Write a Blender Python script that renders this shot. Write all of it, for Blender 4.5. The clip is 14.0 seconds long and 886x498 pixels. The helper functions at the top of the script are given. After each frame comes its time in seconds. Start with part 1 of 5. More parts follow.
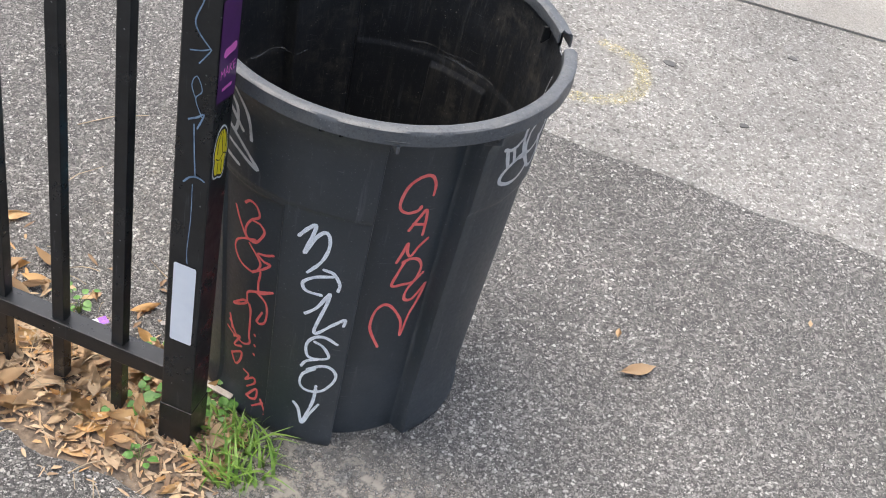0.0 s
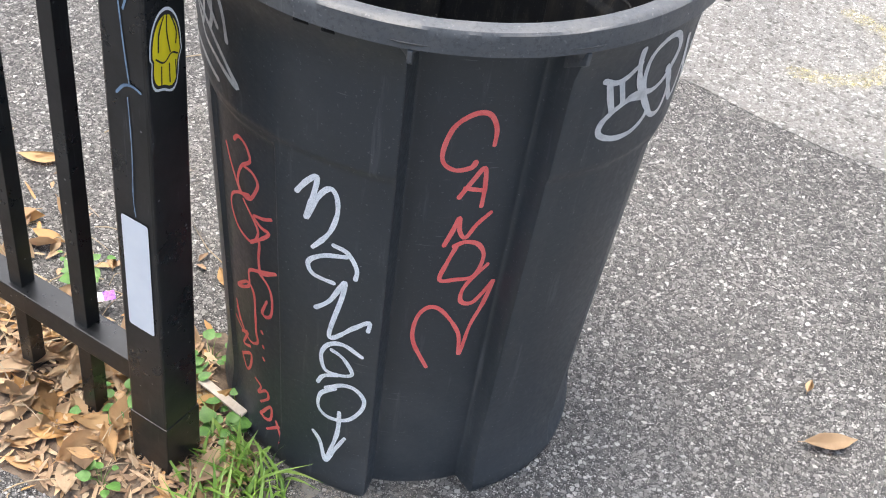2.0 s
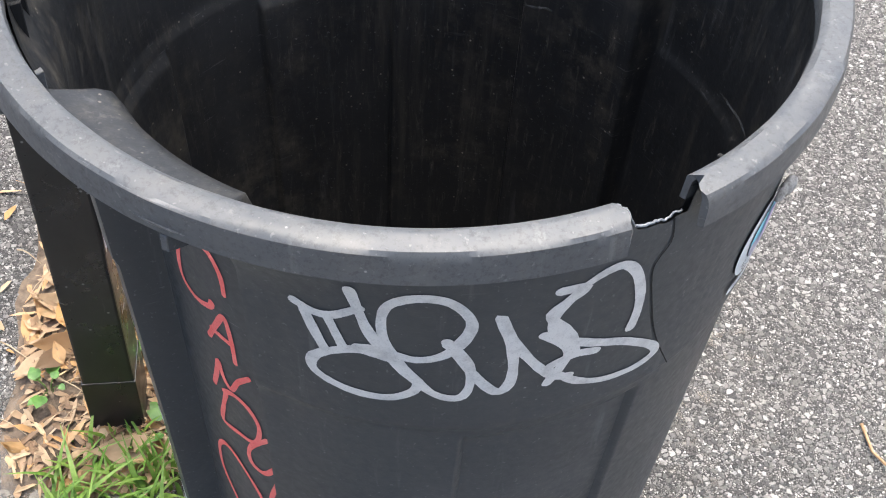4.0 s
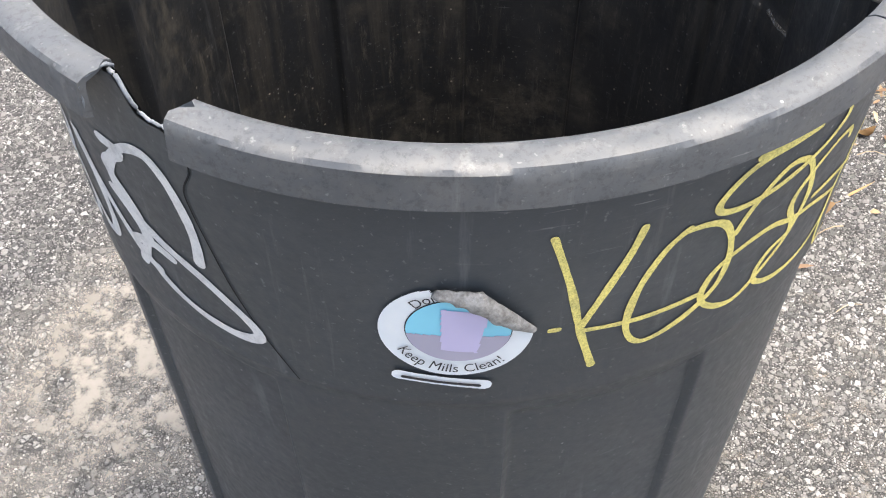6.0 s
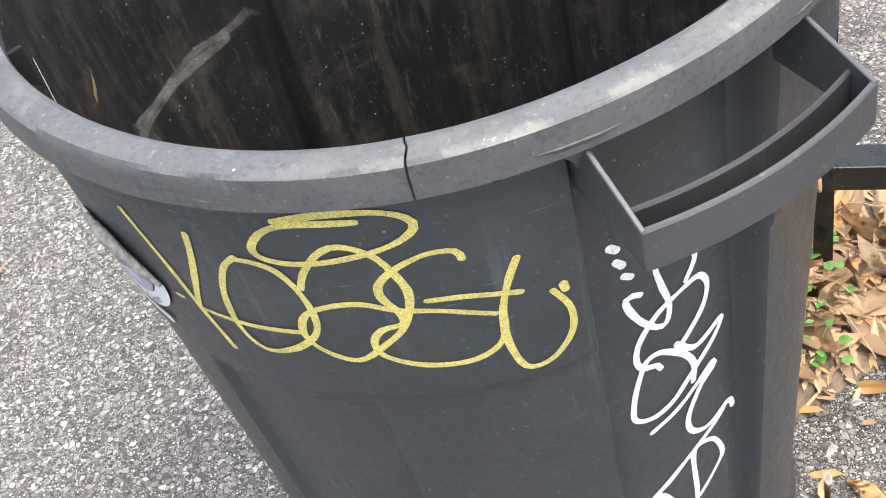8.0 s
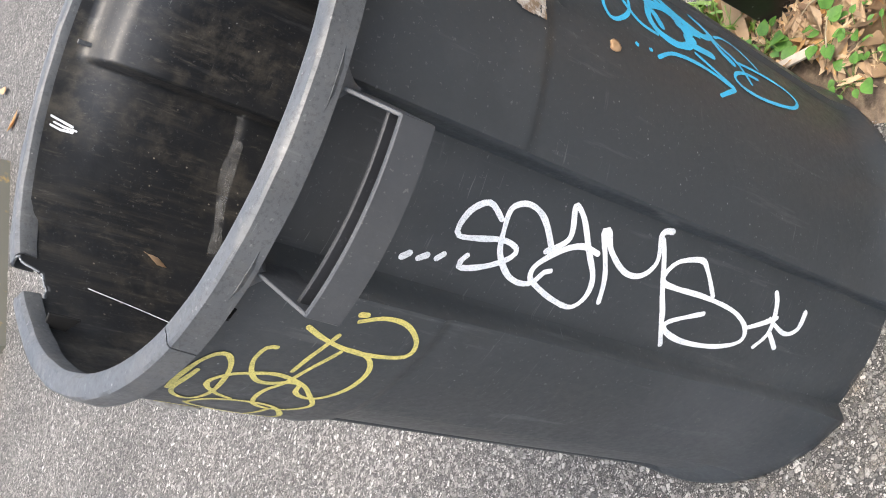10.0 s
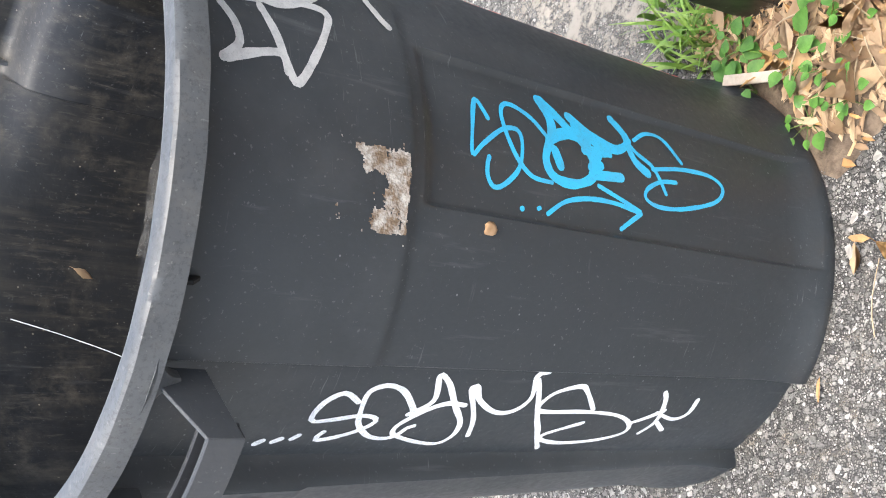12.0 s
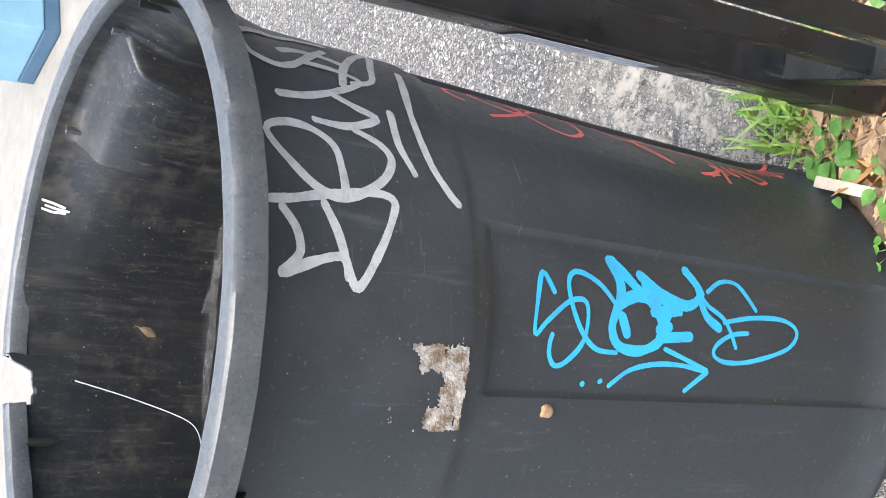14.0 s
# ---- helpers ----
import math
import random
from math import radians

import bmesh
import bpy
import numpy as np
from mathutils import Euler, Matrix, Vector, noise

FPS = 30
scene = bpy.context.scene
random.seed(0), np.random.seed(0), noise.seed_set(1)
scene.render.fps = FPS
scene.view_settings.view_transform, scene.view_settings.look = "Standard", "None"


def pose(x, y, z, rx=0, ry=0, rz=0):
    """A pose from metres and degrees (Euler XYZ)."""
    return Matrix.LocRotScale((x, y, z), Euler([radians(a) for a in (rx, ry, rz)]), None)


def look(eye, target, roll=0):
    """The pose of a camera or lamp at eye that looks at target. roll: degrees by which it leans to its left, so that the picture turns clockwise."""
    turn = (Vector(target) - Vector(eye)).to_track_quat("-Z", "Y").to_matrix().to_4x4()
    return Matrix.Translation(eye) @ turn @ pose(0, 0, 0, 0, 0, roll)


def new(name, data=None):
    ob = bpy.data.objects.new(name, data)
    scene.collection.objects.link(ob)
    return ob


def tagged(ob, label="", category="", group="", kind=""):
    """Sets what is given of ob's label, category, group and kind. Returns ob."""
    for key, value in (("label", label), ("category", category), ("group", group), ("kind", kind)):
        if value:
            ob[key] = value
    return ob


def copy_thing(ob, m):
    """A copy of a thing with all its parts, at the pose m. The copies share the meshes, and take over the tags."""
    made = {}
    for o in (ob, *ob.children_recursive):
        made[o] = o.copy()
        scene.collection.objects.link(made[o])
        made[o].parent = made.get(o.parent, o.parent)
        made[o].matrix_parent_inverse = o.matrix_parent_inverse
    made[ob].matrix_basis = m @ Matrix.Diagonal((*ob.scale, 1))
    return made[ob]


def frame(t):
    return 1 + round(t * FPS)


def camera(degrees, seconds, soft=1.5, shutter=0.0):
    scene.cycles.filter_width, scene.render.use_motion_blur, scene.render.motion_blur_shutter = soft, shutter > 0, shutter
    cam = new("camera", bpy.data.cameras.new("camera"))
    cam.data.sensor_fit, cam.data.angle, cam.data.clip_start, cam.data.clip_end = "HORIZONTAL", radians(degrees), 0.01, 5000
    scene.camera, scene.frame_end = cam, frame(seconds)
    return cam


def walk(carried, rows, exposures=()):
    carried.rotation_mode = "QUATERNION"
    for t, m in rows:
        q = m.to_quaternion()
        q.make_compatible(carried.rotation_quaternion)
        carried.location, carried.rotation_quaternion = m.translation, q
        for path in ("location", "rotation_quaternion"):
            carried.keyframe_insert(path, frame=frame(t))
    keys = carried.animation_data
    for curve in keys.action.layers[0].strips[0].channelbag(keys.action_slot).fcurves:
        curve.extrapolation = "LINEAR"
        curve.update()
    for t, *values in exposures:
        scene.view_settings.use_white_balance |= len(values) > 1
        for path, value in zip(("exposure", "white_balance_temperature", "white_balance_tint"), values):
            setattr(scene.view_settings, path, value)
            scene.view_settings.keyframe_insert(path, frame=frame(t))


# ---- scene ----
cam = camera(39.14, 14.0, soft=1.0)
walk(cam, [
    (0, pose(0.0418, -1.5873, 1.6435, 49.01, -10.51, 4.92)),
    (0.5, pose(0.0491, -1.2679, 1.3177, 50.43, -11.22, 4.89)),
    (1, pose(0.0512, -1.2027, 1.2520, 50.37, -11.37, 5.44)),
    (1.5, pose(0.0837, -1.1831, 1.2424, 49.51, -8.94, 8.87)),
    (2, pose(0.2772, -1.1118, 1.2479, 48.15, -6.31, 17.66)),
    (2.5, pose(0.4732, -0.9806, 1.2712, 46.39, -5.06, 29.00)),
    (3, pose(0.5902, -0.7245, 1.2258, 45.48, -6.83, 39.74)),
    (3.2, pose(0.6174, -0.6264, 1.2180, 44.61, -6.21, 45.34)),
    (5.3, pose(0.6471, 0.2372, 1.1021, 40.49, -0.04, 110.73)),
    (5.5, pose(0.6278, 0.2939, 1.1101, 40.24, -0.22, 117.94)),
    (6, pose(0.5026, 0.4077, 1.0745, 41.84, 0.15, 129.55)),
    (6.5, pose(0.3609, 0.5212, 1.0685, 42.17, 2.43, 142.41)),
    (7, pose(0.2383, 0.6714, 1.0824, 43.39, 4.46, 155.84)),
    (7.5, pose(0.0995, 0.6736, 1.0652, 43.90, 5.14, 169.77)),
    (8, pose(-0.0497, 0.6949, 1.0767, 43.45, 11.86, 175.51)),
    (8.2, pose(-0.1204, 0.7268, 1.0852, 44.19, 16.58, 177.46)),
    (10.3, pose(-0.6699, 0.7714, 1.0589, 16.61, 53.86, 157.65)),
    (10.5, pose(-0.7254, 0.7619, 1.0618, 14.17, 54.61, 158.77)),
    (11, pose(-0.8311, 0.6631, 1.0418, 14.79, 54.08, 161.92)),
    (11.5, pose(-0.8775, 0.5055, 1.0164, 14.69, 53.85, 164.62)),
    (12, pose(-0.9183, 0.3885, 1.0094, 10.90, 54.18, 170.82)),
    (12.5, pose(-0.9868, 0.3136, 1.0385, 10.69, 54.38, -179.37)),
    (13, pose(-1.0058, 0.2380, 1.0158, 10.94, 55.55, -178.68)),
    (13.5, pose(-0.9875, 0.1729, 1.0128, 10.10, 56.55, -179.75)),
    (14, pose(-0.9726, 0.1352, 1.0110, 10.75, 57.13, -179.94)),
], exposures=((0, 1.16, 6500, 9), (1, 1.32, 6450, 9), (2, 1.46, 6450, 9), (3.2, 1.46, 6450, 9), (5.3, 1.70, 6550, 9), (7.5, 1.72, 6750, 9), (8.2, 1.68, 6650, 9), (10.3, 1.46, 6650, 9), (11, 1.34, 6550, 8), (11.5, 1.66, 6450, 8), (12, 1.70, 6400, 8), (12.5, 1.36, 6350, 8), (13, 1.34, 6250, 7), (14, 1.82, 6250, 8)))

# ---------- light: bright overcast sky, soft high sun ----------
SUN_EL, SUN_AZ = 77.0, 150.0
world = bpy.data.worlds.new("overcast_sky")
world.use_nodes = True
scene.world = world
wn = world.node_tree
sky = wn.nodes.new("ShaderNodeTexSky")
sky.sky_type, sky.sun_disc = "NISHITA", False
sky.sun_elevation, sky.sun_rotation = radians(SUN_EL), radians(90 - SUN_AZ)
sky.air_density, sky.dust_density, sky.ozone_density = 1.0, 6.0, 1.0
wn.links.new(sky.outputs[0], wn.nodes["Background"].inputs[0])
wn.nodes["Background"].inputs[1].default_value = 0.15
sun = new("sun", bpy.data.lights.new("sun", "SUN"))
sun.data.energy, sun.data.angle, sun.data.color = 1.4, radians(60), (1.0, 0.99, 0.96)
sun.matrix_world = look((math.cos(radians(SUN_AZ)) * 5, math.sin(radians(SUN_AZ)) * 5, 5 * math.tan(radians(SUN_EL))), (0, 0, 0))


# ---------- materials ----------
class Mat:
    """A small builder of node materials."""

    def __init__(self, name, color=(0.5, 0.5, 0.5), rough=0.6, metal=0.0, spec=0.5):
        self.m = bpy.data.materials.new(name)
        self.m.use_nodes = True
        self.t = self.m.node_tree
        self.b = self.t.nodes["Principled BSDF"]
        self.b.inputs["Base Color"].default_value = (*color, 1)
        self.b.inputs["Roughness"].default_value = rough
        self.b.inputs["Metallic"].default_value = metal
        self.b.inputs["Specular IOR Level"].default_value = spec
        self.co = self.add("ShaderNodeTexCoord").outputs["Object"]

    def add(self, kind, **kw):
        n = self.t.nodes.new(kind)
        for k, v in kw.items():
            if k in n.inputs:
                n.inputs[k].default_value = v
        return n

    def link(self, a, b):
        self.t.links.new(a, b)

    def scaled(self, sx, sy, sz):
        n = self.add("ShaderNodeMapping")
        n.inputs["Scale"].default_value = (sx, sy, sz)
        self.link(self.co, n.inputs[0])
        return n.outputs[0]

    def noise(self, scale, detail=4.0, rough=0.55, co=None):
        n = self.add("ShaderNodeTexNoise", Scale=scale, Detail=detail, Roughness=rough)
        self.link(co or self.co, n.inputs["Vector"])
        return n.outputs["Fac"]

    def voronoi(self, scale, feature="F1", co=None, rnd=1.0):
        n = self.add("ShaderNodeTexVoronoi", Scale=scale, Randomness=rnd)
        n.feature = feature
        self.link(co or self.co, n.inputs["Vector"])
        return n

    def ramp(self, fac, *stops):
        n = self.add("ShaderNodeValToRGB")
        while len(n.color_ramp.elements) < len(stops):
            n.color_ramp.elements.new(0.5)
        for e, (p, c) in zip(n.color_ramp.elements, stops):
            e.position = p
            e.color = (c, c, c, 1) if isinstance(c, (int, float)) else (*c, 1)
        self.link(fac, n.inputs[0])
        return n.outputs[0]

    def mix(self, fac, a, b, blend="MIX"):
        n = self.add("ShaderNodeMix")
        n.data_type, n.blend_type = "RGBA", blend
        for i, v in ((0, fac), (6, a), (7, b)):
            sock = n.inputs[i]
            if isinstance(v, (int, float)):
                sock.default_value = v if i == 0 else (v, v, v, 1)
            elif isinstance(v, tuple):
                sock.default_value = (*v, 1)
            else:
                self.link(v, sock)
        return n.outputs[2]

    def math(self, op, a, b=0.0):
        n = self.add("ShaderNodeMath")
        n.operation = op
        for i, v in enumerate((a, b)):
            if isinstance(v, (int, float)):
                n.inputs[i].default_value = v
            else:
                self.link(v, n.inputs[i])
        return n.outputs[0]

    def color(self, s):
        self.link(s, self.b.inputs["Base Color"])

    def rough(self, s):
        self.link(s, self.b.inputs["Roughness"])

    def bump(self, h, strength=0.3, dist=0.002, prev=None):
        n = self.add("ShaderNodeBump", Strength=strength, Distance=dist)
        self.link(h, n.inputs["Height"])
        if prev is not None:
            self.link(prev, n.inputs["Normal"])
        self.link(n.outputs[0], self.b.inputs["Normal"])
        return n.outputs[0]


def plastic(name, base, scuff, rough, dirt=None, scuffs=0.35, pits=False):
    """Weathered black polyethylene: fine grain, long vertical scuffs, chalky patches."""
    m = Mat(name, base, rough)
    big = m.noise(5.0, 5, 0.6)
    fine = m.noise(160.0, 3, 0.6)
    streak = m.noise(1.0, 6, 0.65, m.scaled(70, 70, 6))
    cross = m.noise(1.0, 5, 0.7, m.scaled(14, 14, 120))
    c = m.mix(m.ramp(big, (0.35, 0.0), (0.75, 0.55)), base, tuple(v * 1.5 for v in base))
    c = m.mix(m.ramp(streak, (0.60, 0.0), (0.80, scuffs)), c, scuff)
    c = m.mix(m.ramp(cross, (0.66, 0.0), (0.80, scuffs * 0.8)), c, scuff)
    specks = m.voronoi(70.0)
    few = m.noise(11.0, 3, 0.6)
    c = m.mix(m.math("MULTIPLY", m.ramp(specks.outputs["Distance"], (0.035, 0.7), (0.075, 0.0)), m.ramp(few, (0.52, 0.0), (0.60, 1.0))), c, tuple(v * 1.5 for v in scuff))
    chalk = m.noise(3.2, 6, 0.65)
    c = m.mix(m.ramp(chalk, (0.50, 0.0), (0.76, 0.22)), c, scuff)
    marks = m.noise(1.0, 3, 0.5, m.scaled(30, 30, 420))
    gate = m.noise(7.0, 3, 0.5)
    c = m.mix(m.math("MULTIPLY", m.ramp(marks, (0.68, 0.0), (0.74, 0.5)), m.ramp(gate, (0.5, 0.0), (0.62, 1.0))), c, scuff)
    dust = m.noise(300.0, 2, 0.5)
    c = m.mix(m.ramp(dust, (0.66, 0.0), (0.74, 0.35)), c, scuff)
    if dirt:
        d = m.noise(9.0, 8, 0.7)
        d2 = m.noise(38.0, 6, 0.7)
        c = m.mix(m.math("MULTIPLY", m.ramp(d, (0.48, 0.0), (0.62, 1.0)), m.ramp(d2, (0.45, 0.0), (0.65, 0.8))), c, dirt)
        run = m.noise(1.0, 7, 0.7, m.scaled(55, 55, 3.5))
        c = m.mix(m.ramp(run, (0.52, 0.0), (0.72, 0.5)), c, dirt)
        grime = m.noise(1.0, 8, 0.75, m.scaled(150, 150, 26))
        c = m.mix(m.ramp(grime, (0.56, 0.0), (0.70, 0.55)), c, tuple(v * 1.5 for v in dirt))
        crumbs = m.voronoi(95.0)
        c = m.mix(m.math("MULTIPLY", m.ramp(crumbs.outputs["Distance"], (0.06, 0.8), (0.12, 0.0)), m.ramp(m.noise(17.0, 4, 0.6), (0.50, 0.0), (0.58, 1.0))), c, (0.26, 0.23, 0.18))
    if pits:
        grit = m.noise(240.0, 5, 0.75)
        c = m.mix(m.ramp(grit, (0.50, 0.0), (0.64, 0.45)), c, (0.022, 0.022, 0.022))
        film = m.noise(34.0, 7, 0.72)
        c = m.mix(m.ramp(film, (0.48, 0.0), (0.70, 0.30)), c, (0.15, 0.142, 0.128))
    m.color(c)
    m.rough(m.ramp(m.math("ADD", m.math("MULTIPLY", big, 0.5), m.math("MULTIPLY", fine, 0.5)), (0.3, max(rough - 0.1, 0.1)), (0.7, rough + 0.14)))
    n = m.bump(fine, 0.32, 0.0007)
    m.bump(m.noise(24.0, 4), 0.18, 0.002, n)
    return m.m


def paint(name, col, col2, rough=0.5, dry=0.0):
    m = Mat(name, col, rough)
    f = m.noise(70.0, 5, 0.7)
    m.color(m.mix(m.ramp(f, (0.45, 0.0), (0.7, 1.0)), col, col2))
    m.bump(f, 0.2, 0.0006)
    # dry strokes let the plastic show through
    gaps = m.noise(1.0, 3, 0.6, m.scaled(900, 900, 900))
    m.link(m.ramp(gaps, (0.30 + dry * 0.1, 0.62 if dry else 0.78), (0.45 + dry * 0.3, 1.0)), m.b.inputs["Alpha"])
    return m.m


def aggregate(name, binder, stones, scale, rough=0.85, stone_cut=0.5, tint=(1, 1, 1)):
    """Stones in a binder: a coarse and a fine population with their own tones."""
    m = Mat(name, binder, rough)
    warp = m.add("ShaderNodeVectorMath")
    warp.operation = "ADD"
    wobble = m.add("ShaderNodeTexNoise", Scale=scale * 0.9, Detail=2.0)
    m.link(m.co, wobble.inputs["Vector"])
    sc = m.add("ShaderNodeVectorMath")
    sc.operation = "SCALE"
    sc.inputs["Scale"].default_value = 0.6 / scale
    m.link(wobble.outputs["Color"], sc.inputs[0])
    m.link(m.co, warp.inputs[0])
    m.link(sc.outputs[0], warp.inputs[1])
    va = m.voronoi(scale, co=warp.outputs[0])
    vb = m.voronoi(scale * 2.3, co=warp.outputs[0])
    ea = m.voronoi(scale, "DISTANCE_TO_EDGE", warp.outputs[0])
    eb = m.voronoi(scale * 2.3, "DISTANCE_TO_EDGE", warp.outputs[0])
    split_a = m.add("ShaderNodeSeparateColor")
    m.link(va.outputs["Color"], split_a.inputs[0])
    split_b = m.add("ShaderNodeSeparateColor")
    m.link(vb.outputs["Color"], split_b.inputs[0])
    tone_a = m.ramp(split_a.outputs[0], *stones)
    tone_b = m.ramp(split_b.outputs[0], *stones)
    in_a = m.math("MULTIPLY", m.ramp(ea.outputs[0], (0.05, 0.0), (0.14, 1.0)), m.ramp(split_a.outputs[1], (stone_cut, 0.0), (stone_cut + 0.02, 1.0)))
    in_b = m.ramp(eb.outputs[0], (0.05, 0.0), (0.16, 1.0))
    big = m.noise(2.2, 6, 0.6)
    fine = m.noise(500.0, 3, 0.7)
    c = m.mix(in_b, binder, tone_b)
    c = m.mix(in_a, c, tone_a)
    c = m.mix(1.0, c, m.ramp(big, (0.3, 0.80), (0.7, 1.16)), "MULTIPLY")
    c = m.mix(1.0, c, m.ramp(fine, (0.2, 0.75), (0.8, 1.22)), "MULTIPLY")
    c = m.mix(1.0, c, tint, "MULTIPLY")
    m.color(c)
    h = m.math("ADD", m.math("MULTIPLY", in_a, 0.9), m.math("MULTIPLY", in_b, 0.45))
    n = m.bump(h, 1.0, 0.004)
    m.bump(fine, 0.35, 0.001, n)
    return m


M_BODY = plastic("black_plastic", (0.0325, 0.0380, 0.0425), (0.20, 0.205, 0.21), 0.42, scuffs=0.42)
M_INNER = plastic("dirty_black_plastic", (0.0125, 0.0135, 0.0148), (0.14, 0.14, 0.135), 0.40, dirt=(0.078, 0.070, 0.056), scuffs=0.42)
M_RIM = plastic("worn_rim_plastic", (0.066, 0.071, 0.076), (0.27, 0.265, 0.255), 0.42, scuffs=0.42, pits=True)
M_HANDLE = plastic("handle_plastic", (0.034, 0.038, 0.044), (0.20, 0.20, 0.19), 0.45)
M_DARK = Mat("crack_shadow", (0.006, 0.006, 0.006), 0.9).m
M_ASPHALT = aggregate("worn_asphalt", (0.045, 0.043, 0.040), ((0.0, (0.075, 0.073, 0.070)), (0.40, (0.195, 0.188, 0.174)), (0.78, (0.305, 0.293, 0.270)), (1.0, (0.56, 0.54, 0.50))), 150.0).m
M_CONCRETE = aggregate("exposed_concrete", (0.26, 0.25, 0.23), ((0.0, (0.13, 0.122, 0.11)), (0.4, (0.24, 0.232, 0.21)), (0.7, (0.31, 0.30, 0.28)), (1.0, (0.56, 0.54, 0.51))), 110.0, stone_cut=0.45).m


def simple(name, col, col2, scale, rough, bump=0.2, dist=0.001, metal=0.0):
    m = Mat(name, col, rough, metal)
    f = m.noise(scale, 5, 0.65)
    m.color(m.mix(m.ramp(f, (0.35, 0.0), (0.7, 1.0)), col, col2))
    m.bump(f, bump, dist)
    return m.m


M_SMOOTH_CONC = simple("pale_concrete", (0.17, 0.16, 0.14), (0.215, 0.205, 0.185), 14, 0.85, 0.3, 0.002)
m = Mat("black_fence_paint", (0.008, 0.009, 0.0095), 0.3)
c = m.mix(m.ramp(m.noise(30, 6, 0.7), (0.38, 0.0), (0.7, 1.0)), (0.0075, 0.0085, 0.009), (0.017, 0.018, 0.019))
chip = m.voronoi(60.0)
c = m.mix(m.math("MULTIPLY", m.ramp(chip.outputs["Distance"], (0.05, 0.9), (0.10, 0.0)), m.ramp(m.noise(13.0, 3, 0.6), (0.50, 0.0), (0.56, 1.0))), c, (0.20, 0.21, 0.21))
c = m.mix(m.ramp(m.noise(1.0, 4, 0.6, m.scaled(160, 160, 14)), (0.64, 0.0), (0.74, 0.5)), c, (0.07, 0.072, 0.075))
m.color(c)
m.rough(m.ramp(m.noise(18, 5, 0.7), (0.3, 0.2), (0.7, 0.48)))
m.bump(m.noise(45, 5, 0.6), 0.2, 0.001)
M_IRON = m.m
M_SOIL = simple("dark_soil", (0.080, 0.058, 0.040), (0.24, 0.18, 0.125), 60, 0.95, 0.8, 0.006)


# ---------- builders ----------
def part(name, bm, material, parent=None, label="", smooth=False):
    me = bpy.data.meshes.new(name)
    bm.to_mesh(me)
    bm.free()
    me.materials.append(material)
    if smooth:
        me.shade_smooth()
    ob = new(name, me)
    ob.parent = parent
    if label:
        tagged(ob, label)
    return ob


def thing(name, label, category, group="", kind=""):
    return tagged(new(name), label, category, group, kind)


def smooth(a, b, x):
    t = min(max((x - a) / (b - a), 0.0), 1.0)
    return t * t * (3 - 2 * t)


def box(bm, m, sx, sy, sz, bevel=0.0):
    r = bmesh.ops.create_cube(bm, size=1.0, matrix=m @ Matrix.Diagonal((sx, sy, sz, 1)))
    if bevel:
        es = list({e for v in r["verts"] for e in v.link_edges})
        bmesh.ops.bevel(bm, geom=es, offset=bevel, segments=2, affect="EDGES", profile=0.6)


# ---------- the bin ----------
RIM_Z, SKIRT_Z, STEP_Z = 0.718, 0.692, 0.515
CHANNELS = ((118.5, 15.0, 0.2105, 0.031), (-63.2, 17.6, 0.196, 0.045))
PANELS = ((-12.5, 15.8), (46.3, 72.8), (163.2, 192.3), (-143.2, -114.3))
GAP_A, GAP_B = 2.6, 12.8


def wrap(a):
    return (a + 180.0) % 360.0 - 180.0


# how far the old wall is pushed in (-) or bulges (+): angle in degrees, millimetres
DENT = ((-180, -3), (-160, -3), (-138, -8), (-127, -11), (-118, -15), (-100, -18), (-60, -16), (-40, -14), (-30, -8), (-10, 1), (10, 2), (45, 8), (75, 8.5), (95, 6.5), (110, 3), (130, 0), (160, -3), (180, -3))


def dent(a, z):
    a = wrap(a)
    for (a0, d0), (a1, d1) in zip(DENT, DENT[1:]):
        if a <= a1:
            d = (d0 + (d1 - d0) * (a - a0) / (a1 - a0)) / 1000
            break
    fade = 1 - smooth(0.63, 0.692, z) if d < 0 else 1 - 0.5 * smooth(0.66, 0.70, z)
    return d * (0.85 + 0.15 * smooth(0.0, 0.3, z)) * fade


def bin_radius(a, z):
    """Outer radius of the bin's wall at the angle a (degrees) and height z."""
    upper = 0.2530 + 0.0535 * (z - STEP_Z)
    lower = 0.2215 + 0.0562 * z
    k = smooth(STEP_Z - 0.006, STEP_Z + 0.004, z)
    r = lower + (upper - lower) * k
    inset = 0.0
    for a0, a1 in PANELS:
        mid, half = (a0 + a1) / 2, (a1 - a0) / 2
        d = half - abs(wrap(a - mid))
        inset = max(inset, 0.0052 * smooth(-0.55, 0.55, d) * (1 - smooth(STEP_Z - 0.019, STEP_Z - 0.010, z)) * smooth(0.02, 0.035, z))
    r -= inset
    # slightly flared foot with a tucked edge
    r += 0.008 * (1 - smooth(0.0, 0.07, z)) - 0.003 * (1 - smooth(0.0, 0.008, z))
    for mid, half, base, slope in CHANNELS:
        d = half - abs(wrap(a - mid))
        depth = r - (base + slope * z)
        r -= depth * smooth(-0.7, 1.1, d) * (1 - smooth(0.668, 0.688, z))
    # slight warp of old plastic
    r += 0.0018 * math.sin(radians(2 * a + 40)) * smooth(0.1, 0.7, z) + 0.0009 * math.sin(radians(5 * a)) * smooth(0.2, 0.6, z)
    return r + dent(a, z)


def on_bin(a, z, lift=0.0):
    r = bin_radius(a, z) + lift
    return Vector((r * math.cos(radians(a)), r * math.sin(radians(a)), z))


